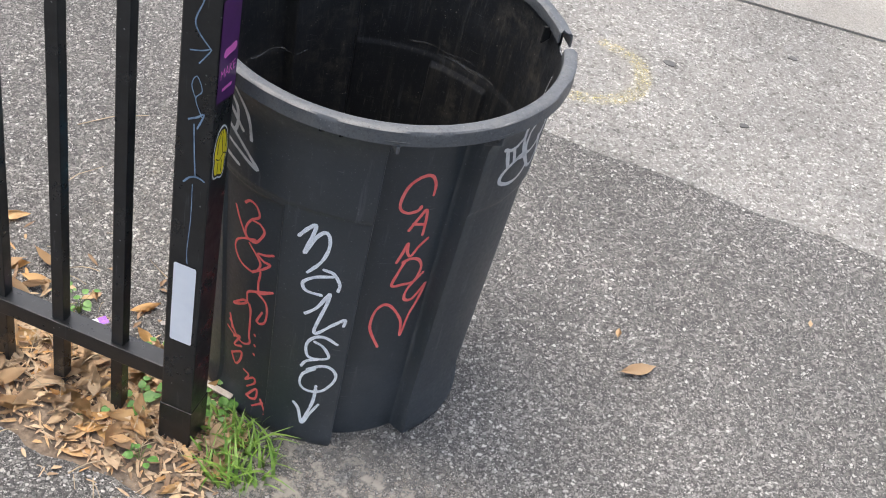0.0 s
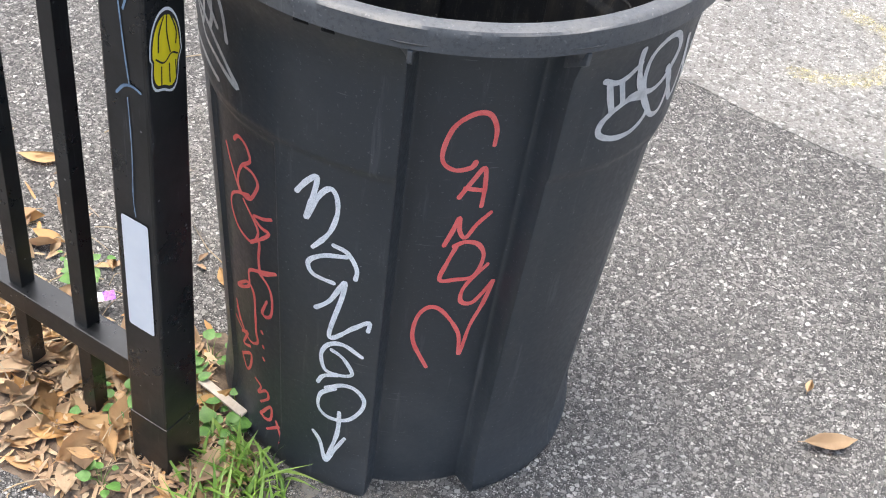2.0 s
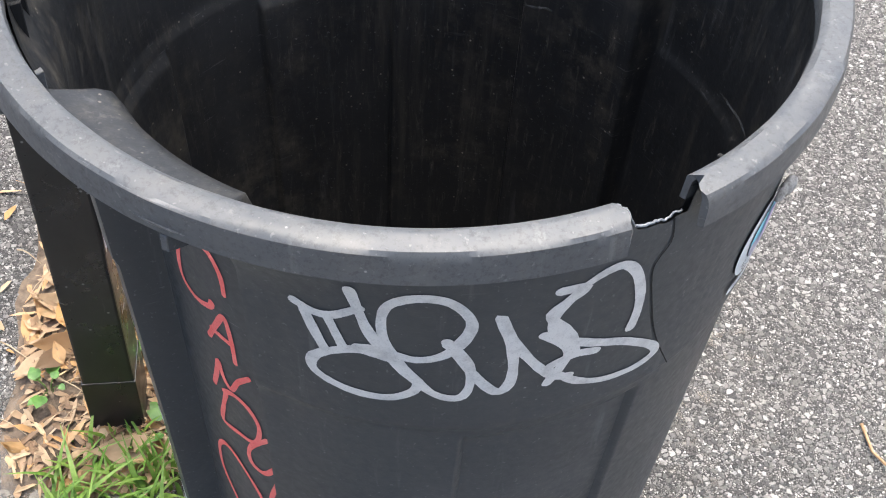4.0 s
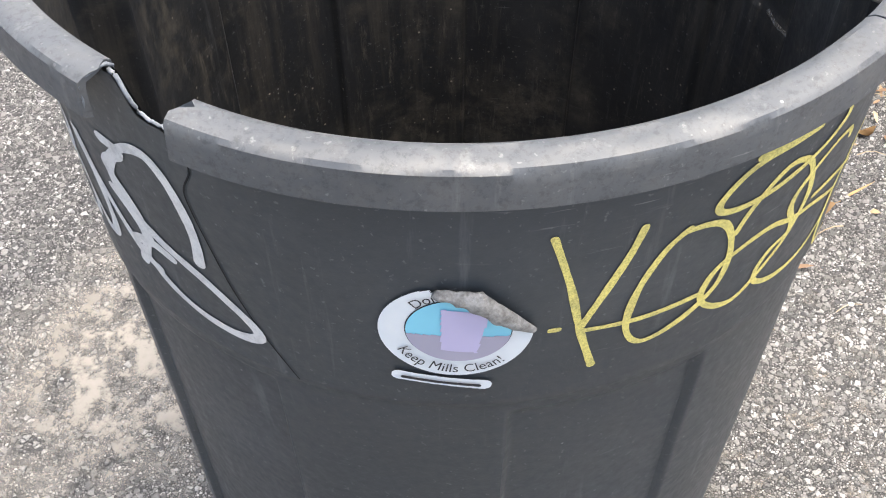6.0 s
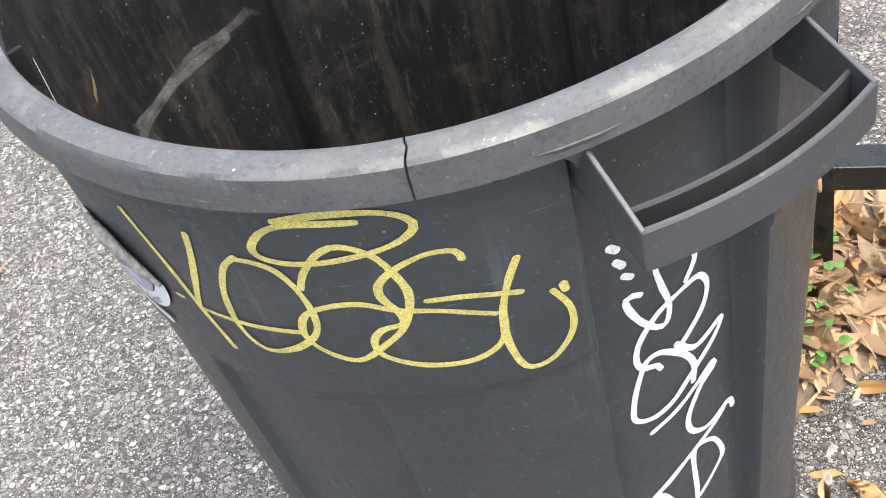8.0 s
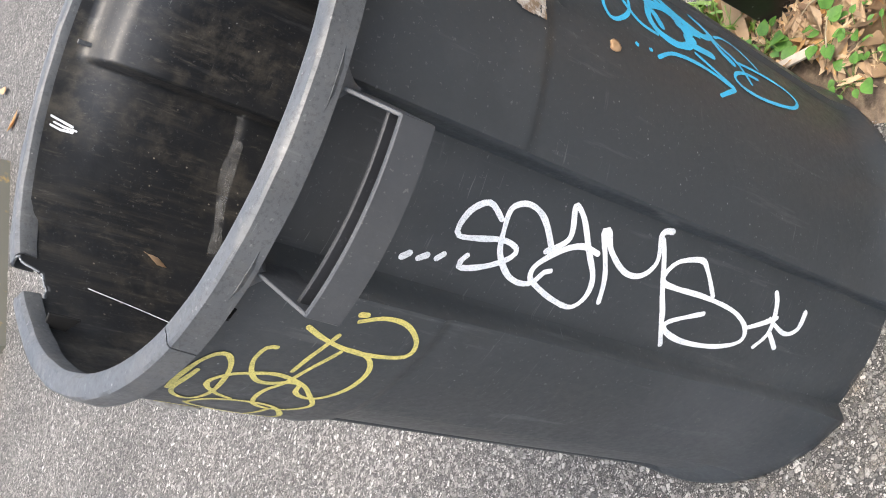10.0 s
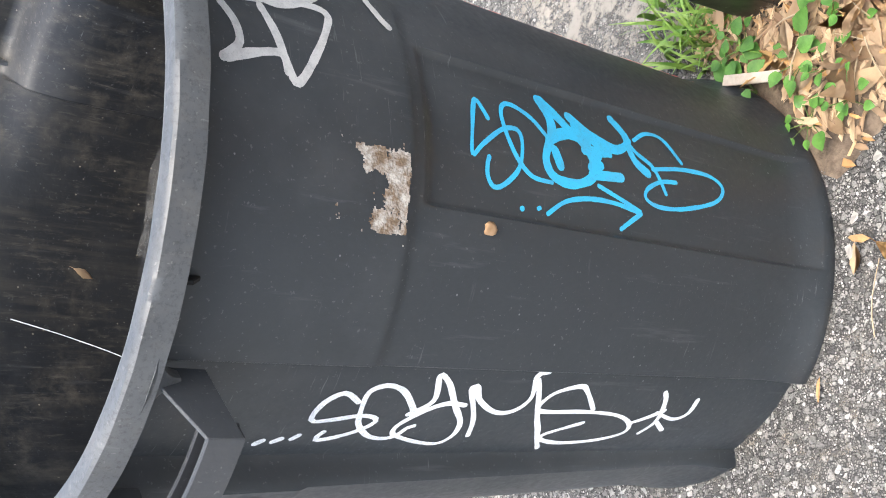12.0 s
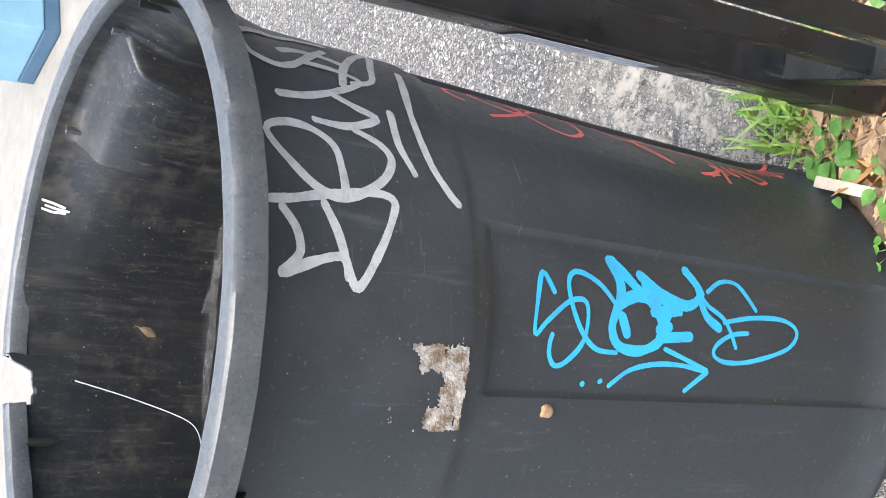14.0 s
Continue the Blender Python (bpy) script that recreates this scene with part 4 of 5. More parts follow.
shape = decal("sticker", 1, blob(1.0), 0.0010, M_REFLECT, post, "yellow die-cut sticker with black lines")
decal("outline", 1, blob(0.93), 0.0013, M_INKBLACK, shape)
decal("field", 1, blob(0.84), 0.0016, M_YSTICK, shape)
bm = bmesh.new()
for pts in (((-0.004, 0.645), (-0.012, 0.630), (-0.014, 0.612)), ((0.001, 0.646), (0.000, 0.628), (0.004, 0.606)), ((0.006, 0.645), (0.014, 0.626), (0.013, 0.612)), ((-0.018, 0.606), (-0.006, 0.598), (0.006, 0.604), (0.015, 0.600)), ((-0.010, 0.595), (-0.011, 0.576)), ((0.002, 0.594), (0.002, 0.574)), ((0.012, 0.594), (0.012, 0.578))):
    ribbon(bm, spline(pts, 0.002), 0.0018, lambda s, z: on_post(1, s, z, 0.0019), 2)
part("lines", bm, M_INKBLACK, shape)
purple = decal("sticker", 1, [(-0.030, 0.700), (0.030, 0.690), (0.030, 0.850), (-0.030, 0.850)], 0.0010, M_PURPLE, post, "dark purple sticker with pink print")
word("print_text", "MAKE", 0.021, lambda x, y: on_post(1, x * 0.9, 0.734 + y, 0.0014), M_PINK, purple)
bm = bmesh.new()
ribbon(bm, [(-0.014, 0.716), (0.0, 0.715), (0.014, 0.714)], 0.005, lambda s, z: on_post(1, s, z, 0.0014), 2)
part("small_print", bm, M_PINK, purple)
bm = bmesh.new()
ribbon(bm, [(-0.012, 0.770), (0.0, 0.770), (0.018, 0.770)], 0.012, lambda s, z: on_post(1, s, z, 0.0014), 2)
part("small_print", bm, M_PINK, purple)
bm = bmesh.new()
for pts, w in ((((-0.012, 0.560), (0.0, 0.572), (0.014, 0.575), (0.024, 0.572)), 0.003), (((0.008, 0.575), (0.004, 0.61), (0.0, 0.66)), 0.0022), (((-0.010, 0.665), (0.004, 0.672), (0.016, 0.680), (0.006, 0.655)), 0.003),
               (((0.0, 0.70), (-0.008, 0.72), (0.0, 0.735), (0.010, 0.715), (0.0, 0.70), (0.012, 0.675)), 0.0016), (((-0.014, 0.77), (0.006, 0.775), (0.02, 0.78), (0.002, 0.755)), 0.002), (((0.02, 0.78), (-0.008, 0.81), (0.004, 0.85), (-0.006, 0.88)), 0.0025),
               (((0.004, 0.56), (0.005, 0.50), (0.002, 0.44), (0.004, 0.415)), 0.0016)):
    ribbon(bm, spline(pts, 0.004), w, lambda s, z: on_post(0, s, z, 0.0011), 5)
part("scribble", bm, M_SKYPEN, post, "thin pale blue pen scribbles")
bm = bmesh.new()
for pts, w in ((((-0.02, 0.20), (0.0, 0.195), (0.012, 0.202)), 0.002), (((0.005, 0.215), (0.018, 0.190)), 0.0012)):
    ribbon(bm, spline(pts, 0.004), w, lambda s, z: on_post(2, s, z, 0.0011), 5)
part("scratch", bm, M_GREY, post)
bm = bmesh.new()
box(bm, at_fence(0, 0, 0.055), 0.0562, 0.0562, 0.09, 0.0015)
part("sleeve", bm, M_IRON, post, "slightly wider base sleeve")

# ---------- ground details ----------
gut = Vector((1.129, 1.676, 0))
GD, GN = Vector((0.988, -0.152, 0)), Vector((0.152, 0.988, 0))


def strip_pts(near, far_off, wob=0.0):
    pts = []
    for i in range(81):
        s = -7 + 14 * i / 80
        p = gut + GD * s + GN * (near + wob * noise.noise(Vector((s * 6, near, 1))))
        pts.append((p.x, p.y))
    for s in (7, -7):
        p = gut + GD * s + GN * far_off
        pts.append((p.x, p.y))
    return pts


M_GUTTER = aggregate("stained_gutter_concrete", (0.33, 0.315, 0.285), ((0.0, (0.24, 0.225, 0.20)), (0.5, (0.34, 0.325, 0.295)), (1.0, (0.44, 0.42, 0.385))), 130.0, stone_cut=0.8).m
poly_slab("gutter", strip_pts(0.0, 0.66, 0.02), -0.05, 0.009, M_GUTTER, "stained smooth concrete gutter slab", "gutter")
poly_slab("road", strip_pts(0.672, 9.0), -0.05, 0.011, M_SMOOTH_CONC, "pale concrete road slab", "road")
poly_slab("pavement_far", [(2.12, -1.08), (2.42, -0.45), (2.56, 0.14), (2.46, 0.38), (3.2, 0.30), (7, 0.30), (7, -1.95), (2.1, -1.95)], -0.05, 0.035, M_SMOOTH_CONC, "pale smooth concrete pavement slab", "pavement")
m = Mat("worn_yellow_kerb_paint", (0.55, 0.40, 0.12), 0.8)
m.color(m.mix(m.ramp(m.noise(9, 6, 0.7), (0.56, 0.0), (0.62, 1.0)), (0.15, 0.145, 0.115), (0.36, 0.25, 0.09)))
m.bump(m.noise(60, 4), 0.4, 0.003)
poly_slab("kerb", [(2.08, -1.96), (2.08, -1.28), (2.36, -1.26), (2.40, -1.96)], -0.05, 0.05, m.m, "concrete kerb end with worn yellow paint", "kerb")

blue = thing("blue_box", "pale blue painted box standing on the concrete pavement", "box")
M_BLUEBOX = simple("pale_blue_paint", (0.19, 0.36, 0.46), (0.23, 0.41, 0.51), 12, 0.5)
M_BLUEBASE = simple("dark_blue_base", (0.06, 0.12, 0.19), (0.08, 0.15, 0.22), 12, 0.6)
bang = math.degrees(math.atan2(0.09, 0.31))
for nm, w, z0, z1, mt in (("body", 0.31, 0.085, 0.74, M_BLUEBOX), ("plinth", 0.302, 0.035, 0.085, M_BLUEBASE)):
    bm = bmesh.new()
    box(bm, Matrix.Translation((2.86, -1.31, (z0 + z1) / 2)) @ pose(0, 0, 0, 0, 0, bang), w, 0.30, z1 - z0, 0.006)
    part(nm, bm, mt, blue)


def film(name, cx, cy, rx, ry, col, cut, z, label, cat, scale=22.0):
    """A thin dusty or sprayed film with a ragged, broken edge."""
    m = Mat(name, col, 0.95)
    m.b.inputs["Alpha"].default_value = 1
    grad = m.add("ShaderNodeTexGradient")
    grad.gradient_type = "SPHERICAL"
    mp = m.scaled(1 / rx, 1 / ry, 1)
    m.link(mp, grad.inputs[0])
    a = m.math("MULTIPLY", m.ramp(grad.outputs["Fac"], (0.0, 0.0), (0.55, 1.0)), m.ramp(m.noise(scale, 8, 0.75), (cut, 0.0), (cut + 0.16, 0.85)))
    m.link(a, m.b.inputs["Alpha"])
    m.color(m.mix(m.noise(90, 4), tuple(v * 0.8 for v in col), tuple(min(v * 1.15, 1) for v in col)))
    bm = bmesh.new()
    bmesh.ops.create_grid(bm, x_segments=4, y_segments=4, size=1.0)
    for v in bm.verts:
        v.co.x *= rx
        v.co.y *= ry
    ob = part(name, bm, m.m)
    ob.location = (cx, cy, z)
    return tagged(ob, label, cat, kind="structure")


film("sandy_stain", 0.02, -0.34, 0.34, 0.20, (0.32, 0.29, 0.245), 0.41, 0.0045, "pale sandy dust washed over the asphalt", "stain")
film("sandy_stain", -0.22, 0.30, 0.40, 0.30, (0.22, 0.195, 0.16), 0.52, 0.0046, "fine soil washed over the asphalt", "stain", 40)
film("teal_mark", 0.205, -0.508, 0.022, 0.015, (0.22, 0.33, 0.31), 0.46, 0.0052, "faint teal paint fleck on the asphalt", "paint mark", 60)

m = Mat("yellow_spray", (0.62, 0.52, 0.16), 0.9)
m.link(m.ramp(m.noise(120, 6, 0.75), (0.46, 0.0), (0.66, 0.5)), m.b.inputs["Alpha"])
bm = bmesh.new()
ribbon(bm, spline([(0.450, 1.024), (0.550, 1.040), (0.626, 1.125), (0.620, 1.245), (0.537, 1.302)], 0.01), 0.045, lambda x, y: Vector((x, y, 0.0032)), 1)
tagged(part("spray_mark", bm, m.m), "faded yellow sprayed arc on the concrete", "paint mark", kind="structure")

M_GUM = simple("old_gum", (0.06, 0.06, 0.058), (0.10, 0.10, 0.095), 80, 0.8)
for x, y, r in ((0.710, 1.271, 0.017), (1.348, 1.013, 0.016), (0.887, 1.044, 0.012), (1.585, 1.394, 0.02), (1.524, 1.434, 0.012), (1.066, 1.434, 0.012), (0.281, 1.238, 0.012), (0.746, 1.978, 0.02)):
    bm = bmesh.new()
    vs = [bm.verts.new((x + r * (1 + 0.2 * math.sin(3 * t + x * 9)) * math.cos(t), y + 0.8 * r * (1 + 0.2 * math.sin(2 * t + y * 7)) * math.sin(t), 0.0042 if y < 1.7 else 0.0125)) for t in [2 * math.pi * k / 14 for k in range(14)]]
    bm.faces.new(vs)
    e = bmesh.ops.extrude_face_region(bm, geom=list(bm.faces))
    for v in e["geom"]:
        if isinstance(v, bmesh.types.BMVert):
            v.co.z -= 0.003
    bmesh.ops.recalc_face_normals(bm, faces=bm.faces)
    tagged(part("gum_spot", bm, M_GUM), "flattened dark chewing gum spot on the concrete", "gum", "gum spots")

# loose and embedded stones of the asphalt near the bin
M_STONE = Mat("asphalt_stones", (0.4, 0.39, 0.37), 0.8)
isl = M_STONE.add("ShaderNodeNewGeometry").outputs["Random Per Island"]
tone = M_STONE.add("ShaderNodeValToRGB")
for p, c in ((0.0, (0.09, 0.088, 0.085)), (1.0, (0.54, 0.52, 0.49))):
    tone.color_ramp.elements[0 if p == 0 else 1].color = (*c, 1)
for p, c in ((0.4, (0.17, 0.165, 0.155)), (0.75, (0.29, 0.28, 0.265)), (0.92, (0.48, 0.46, 0.43))):
    e = tone.color_ramp.elements.new(p)
    e.color = (*c, 1)
M_STONE.link(isl, tone.inputs[0])
M_STONE.color(M_STONE.mix(1.0, tone.outputs[0], M_STONE.ramp(M_STONE.noise(600, 3), (0.2, 0.8), (0.8, 1.15)), "MULTIPLY"))
M_STONE.bump(M_STONE.noise(700, 3), 0.4, 0.0008)
rng = random.Random(7)


def stones(name, count, region, zbase, material, label, lo=0.0012, hi=0.0034):
    verts, faces = [], []
    made = 0
    while made < count:
        x, y = region()
        s = lo + (hi - lo) * rng.random() ** 2.2
        th = rng.random() * math.pi
        sx, sy, sz = s * rng.uniform(0.8, 1.4), s * rng.uniform(0.7, 1.0), s * rng.uniform(0.35, 0.6)
        b = len(verts)
        for k in range(6):
            t = th + math.pi * k / 3
            j = rng.uniform(0.8, 1.15)
            verts.append((x + sx * j * math.cos(t) * math.cos(th) - sy * j * math.sin(t) * math.sin(th), y + sx * j * math.cos(t) * math.sin(th) + sy * j * math.sin(t) * math.cos(th), zbase - 0.0005))
        for k in range(6):
            p = verts[b + k]
            verts.append((x + (p[0] - x) * 0.62, y + (p[1] - y) * 0.62, zbase + sz * rng.uniform(0.75, 1.0)))
        for k in range(6):
            faces.append((b + k, b + (k + 1) % 6, b + 6 + (k + 1) % 6, b + 6 + k))
        faces.append(tuple(b + 6 + k for k in range(6)))
        made += 1
    me = bpy.data.meshes.new(name)
    me.from_pydata(verts, [], faces)
    me.materials.append(material)
    return tagged(new(name, me), label, "stones", kind="stuff")


def near_bin():
    while True:
        r, t = 0.2 + 1.1 * rng.random() ** 0.75, rng.random() * 2 * math.pi
        x, y = r * math.cos(t), r * math.sin(t)
        if (Vector((x, y, 0)) - SEAM_A).dot(SEAM_N) < rng.gauss(-0.01, 0.02):
            return x, y


def on_concrete():
    s, n = rng.uniform(-0.6, 2.2), 1.1 * rng.random() ** 1.3
    p = SEAM_A + SEAM_D * s + SEAM_N * n
    return p.x, p.y


stones("asphalt_stones", 22000, near_bin, 0.0, M_STONE.m, "pale and grey stones bedded in worn asphalt")
stones("concrete_stones", 4500, on_concrete, 0.0015, M_STONE.m, "small stones exposed in pale concrete")

# ---------- soil strip, leaves, weeds ----------
def strip_uv(p):
    d = p - POST
    return d.dot(U), d.dot(V)


def soil_height(k, v):
    edge_n = 0.03 * noise.noise(Vector((k * 9, v * 9, 0)))
    vmax = 0.11 + 0.13 * (1 - smooth(0.02, 0.22, k)) + edge_n
    e = smooth(-0.16 + edge_n, -0.06 + edge_n, v) * (1 - smooth(vmax - 0.05, vmax + 0.04, v)) * smooth(-0.13, -0.05, k)
    p = POST + U * k + V * v
    e *= smooth(0.20, 0.27, math.hypot(p.x, p.y))
    return e * (0.016 + 0.012 * noise.noise(Vector((k * 20, v * 20, 4)))) - 0.004 * (1 - e)


bm = bmesh.new()
nk, nv = 150, 44
gridv = [[bm.verts.new(POST + U * (-0.14 + 2.6 * i / nk) + V * (-0.20 + 0.48 * j / nv) + Vector((0, 0, soil_height(-0.14 + 2.6 * i / nk, -0.20 + 0.48 * j / nv)))) for j in range(nv + 1)] for i in range(nk + 1)]
for i in range(nk):
    for j in range(nv):
        bm.faces.new((gridv[i][j], gridv[i + 1][j], gridv[i + 1][j + 1], gridv[i][j + 1]))
bmesh.ops.recalc_face_normals(bm, faces=bm.faces)
tagged(part("soil", bm, M_SOIL, None, "", True), "dark soil and debris strip below the fence", "soil", kind="structure")

m = Mat("dry_leaf", (0.35, 0.2, 0.1), 0.85, 0.0, 0.25)
rnd = m.add("ShaderNodeObjectInfo").outputs["Random"]
ramp = m.add("ShaderNodeValToRGB")
ramp.color_ramp.elements[0].color = (0.36, 0.25, 0.16, 1)
ramp.color_ramp.elements[1].color = (0.50, 0.35, 0.20, 1)
for p, c in ((0.2, (0.50, 0.36, 0.22)), (0.42, (0.36, 0.24, 0.14)), (0.60, (0.54, 0.33, 0.13)), (0.75, (0.52, 0.40, 0.27)), (0.90, (0.48, 0.27, 0.10))):
    e = ramp.color_ramp.elements.new(p)
    e.color = (*c, 1)
m.link(rnd, ramp.inputs[0])
c = m.mix(m.ramp(m.noise(70, 6, 0.7), (0.50, 0.0), (0.8, 0.45)), ramp.outputs[0], (0.30, 0.19, 0.11))
m.color(c)
m.bump(m.noise(1.0, 4, 0.6, m.scaled(60, 350, 60)), 0.35, 0.001)
M_LEAF = m.m


def leaf_mesh(name, length, width, curl, fold, seed):
    """An oval dry leaf with a raised midrib, curled edges and a short stalk."""
    r = random.Random(seed)
    bm = bmesh.new()
    n = 9
    rows = []
    for i in range(n + 1):
        t = i / n
        w = width / 2 * math.sin(math.pi * min(t * 0.94 + 0.05, 1.0)) ** 1.05 * (1 + 0.08 * r.uniform(-1, 1)) * (0.9 + 0.35 * t if t < 0.6 else 1.11 - 0.35 * (t - 0.6))
        x = length * (t - 0.5)
        z = curl * (2 * t - 1) ** 2 + 0.0025
        row = []
        for s in (-1, -0.5, 0, 0.5, 1):
            row.append(bm.verts.new((x, w * s * (1 - 0.15 * abs(fold) / 0.01), z + abs(s) ** 1.5 * fold * (w / (width / 2)) - (0.0007 if s == 0 else 0) + 0.0006 * r.uniform(-1, 1))))
        rows.append(row)
    for p, q in zip(rows, rows[1:]):
        for k in range(4):
            bm.faces.new((p[k], q[k], q[k + 1], p[k + 1]))
    a = rows[0][2].co
    st = [bm.verts.new(a + Vector(d)) for d in ((0, 0.0006, 0), (0, -0.0006, 0), (-0.010, 0.0004, 0.001), (-0.010, -0.0004, 0.001))]
    bm.faces.new((st[0], st[2], st[3], st[1]))
    ext = bmesh.ops.solidify(bm, geom=list(bm.faces), thickness=0.00025)
    me = bpy.data.meshes.new(name)
    bm.to_mesh(me)
    bm.free()
    me.materials.append(M_LEAF)
    me.shade_smooth()
    me.set_sharp_from_angle(angle=radians(40))
    return me


LEAVES = [leaf_mesh("fallen_leaf", L, W, c, f, i) for i, (L, W, c, f) in enumerate(((0.072, 0.027, 0.003, 0.0015), (0.060, 0.024, 0.005, 0.002), (0.082, 0.030, 0.002, -0.0015), (0.055, 0.023, 0.006, -0.002), (0.068, 0.022, 0.004, 0.003), (0.046, 0.018, 0.002, 0.0015), (0.076, 0.025, 0.007, -0.002)))]
LEAF_LABELS = ("dry tan oval leaf lying in the litter", "curled brown oval leaf lying in the litter")


def drop_leaf(x, y, z, turn, tilt=(0, 0), which=0, label=LEAF_LABELS[0], group="fallen leaves", size=1.0):
    ob = tagged(new("fallen_leaf", LEAVES[which]), label, "leaf", group)
    ob.matrix_basis = pose(x, y, z, tilt[0], tilt[1], turn) @ Matrix.Scale(size, 4)
    return ob


rng = random.Random(11)
count = 0
while count < 292:
    k, v = -0.10 + 0.95 * rng.random() ** 1.1, rng.gauss(0.03, 0.11)
    h = soil_height(k, v)
    p = POST + U * k + V * v
    if h < 0.003 and rng.random() < 0.9:
        continue
    if math.hypot(p.x, p.y) < 0.262 or (abs(k) < 0.06 and abs(v) < 0.06):
        continue
    if k < 0.06 and v < 0.06 and rng.random() < 0.55:
        continue
    z = max(h, 0.0) + rng.random() * 0.012
    drop_leaf(p.x, p.y, z, rng.uniform(0, 360), (rng.gauss(0, 11), rng.gauss(0, 11)), rng.randrange(len(LEAVES)), LEAF_LABELS[count % 2], size=rng.uniform(0.62, 1.12))
    count += 1
for x, y, t, w, s in ((0.581, 0.107, 25, 0, 1.05), (0.955, 0.339, 80, 5, 0.5), (-0.245, 0.062, 75, 1, 0.5), (-0.416, 0.107, 10, 0, 0.5), (-0.343, 0.024, 35, 2, 0.7), (-0.285, -0.093, 130, 4, 0.7), 
                      (0.799, -0.756, 10, 1, 0.9), (0.685, -0.477, 60, 5, 0.5), (0.544, 0.20, 80, 5, 0.6), (-0.528, 0.03, 100, 0, 0.5), (-0.438, 0.03, 120, 5, 0.6), (-0.616, -0.086, 70, 1, 0.8), (-0.525, -0.044, 10, 4, 0.8), (-0.65, 0.20, 15, 2, 0.9), (2.05, -2.1, 15, 2, 1.0), (2.2, -2.2, 75, 0, 1.1), (2.12, -2.3, 140, 1, 1.1), (-0.42, 0.62, 85, 0, 0.9)):
    drop_leaf(x, y, 0.0062, t, (0, 0), w, "dry orange-brown leaf lying alone on asphalt", "scattered leaves", s)

# broken leaf litter below the whole leaves
M_LITTER = Mat("leaf_litter", (0.3, 0.2, 0.1), 0.8)
li = M_LITTER.add("ShaderNodeNewGeometry").outputs["Random Per Island"]
M_LITTER.color(M_LITTER.mix(M_LITTER.ramp(M_LITTER.noise(90, 4), (0.4, 0.0), (0.8, 0.5)), M_LITTER.ramp(li, (0.0, (0.19, 0.115, 0.065)), (0.35, (0.40, 0.27, 0.16)), (0.75, (0.57, 0.43, 0.27)), (1.0, (0.54, 0.29, 0.10))), (0.14, 0.09, 0.05)))
r = random.Random(31)
verts, faces = [], []
made = 0
while made < 4600:
    k, v = -0.12 + 1.5 * r.random() ** 1.2, r.gauss(0.05, 0.12)
    h = soil_height(k, v)
    p = POST + U * k + V * v
    if math.hypot(p.x, p.y) < 0.245 or (h < 0.002 and r.random() < 0.93):
        continue
    L, W, t = r.uniform(0.010, 0.042), r.uniform(0.003, 0.009), r.random() * 6.28
    c, s_ = math.cos(t), math.sin(t)
    tx, ty = r.gauss(0, 0.25), r.gauss(0, 0.25)
    b = len(verts)
    z = max(h, 0) + r.uniform(0.001, 0.006)
    for x, y in ((-0.5, 0.0), (-0.2, 0.5), (0.25, 0.42), (0.5, 0.0), (0.2, -0.5), (-0.25, -0.4)):
        x, y = x * L * r.uniform(0.8, 1.1), y * W * r.uniform(0.7, 1.2)
        verts.append((p.x + x * c - y * s_, p.y + x * s_ + y * c, z + x * tx + y * ty + 1.4 * y * y / W + 3.0 * x * x * tx))
    faces.append(tuple(range(b, b + 6)))
    made += 1
me = bpy.data.meshes.new("leaf_litter")
me.from_pydata(verts, [], faces)
me.materials.append(M_LITTER.m)
tagged(new("leaf_litter", me), "broken tan and brown leaf litter on soil", "leaf litter", kind="stuff")

M_GREEN = simple("weed_leaf_green", (0.055, 0.15, 0.02), (0.12, 0.27, 0.045), 60, 0.5, 0.3, 0.001)
M_STEM = simple("green_stem", (0.09, 0.16, 0.03), (0.16, 0.20, 0.06), 40, 0.6)
M_GRASS = simple("grass_green", (0.085, 0.20, 0.02), (0.27, 0.39, 0.07), 38, 0.5)
M_STRAW = simple("dry_straw", (0.36, 0.27, 0.16), (0.50, 0.41, 0.28), 40, 0.8)
M_WOOD = simple("weathered_wood_chip", (0.42, 0.35, 0.27), (0.60, 0.54, 0.45), 50, 0.8, 0.4)


def weed_leaf(name, length, seed):
    r = random.Random(seed)
    bm = bmesh.new()
    n = 8
    rows = []
    for i in range(n + 1):
        t = i / n
        w = length * 0.42 * (math.sin(math.pi * min(t * 0.86 + 0.13, 1.0)) ** 0.9) * (1.25 - 0.55 * t)
        rows.append([bm.verts.new((length * t, w * s, 0.10 * length * math.sin(2.2 * t) + 0.10 * abs(s) * w + 0.02 * length * math.sin(i * 2.6) * abs(s) - 0.05 * length * t * t)) for s in (-1, -0.55, 0, 0.55, 1)])
    for p, q in zip(rows, rows[1:]):
        for k in range(4):
            bm.faces.new((p[k], q[k], q[k + 1], p[k + 1]))
    me = bpy.data.meshes.new(name)
    bm.to_mesh(me)
    bm.free()
    me.materials.append(M_GREEN)
    me.shade_smooth()
    return me


WEED = [weed_leaf("leaf", L, i) for i, L in enumerate((0.024, 0.019, 0.015))]


def tube(bm, pts, rad, sides=5):
    rows = []
    for i, p in enumerate(pts):
        d = (pts[min(i + 1, len(pts) - 1)] - pts[max(i - 1, 0)]).normalized()
        a = d.orthogonal().normalized()
        b = d.cross(a)
        rr = rad * (1 - 0.5 * i / len(pts))
        rows.append([bm.verts.new(p + (a * math.cos(2 * math.pi * k / sides) + b * math.sin(2 * math.pi * k / sides)) * rr) for k in range(sides)])
    for p, q in zip(rows, rows[1:]):
        for k in range(sides):
            bm.faces.new((p[k], p[(k + 1) % sides], q[(k + 1) % sides], q[k]))
    bm.faces.new(rows[0][::-1])
    bm.faces.new(rows[-1])


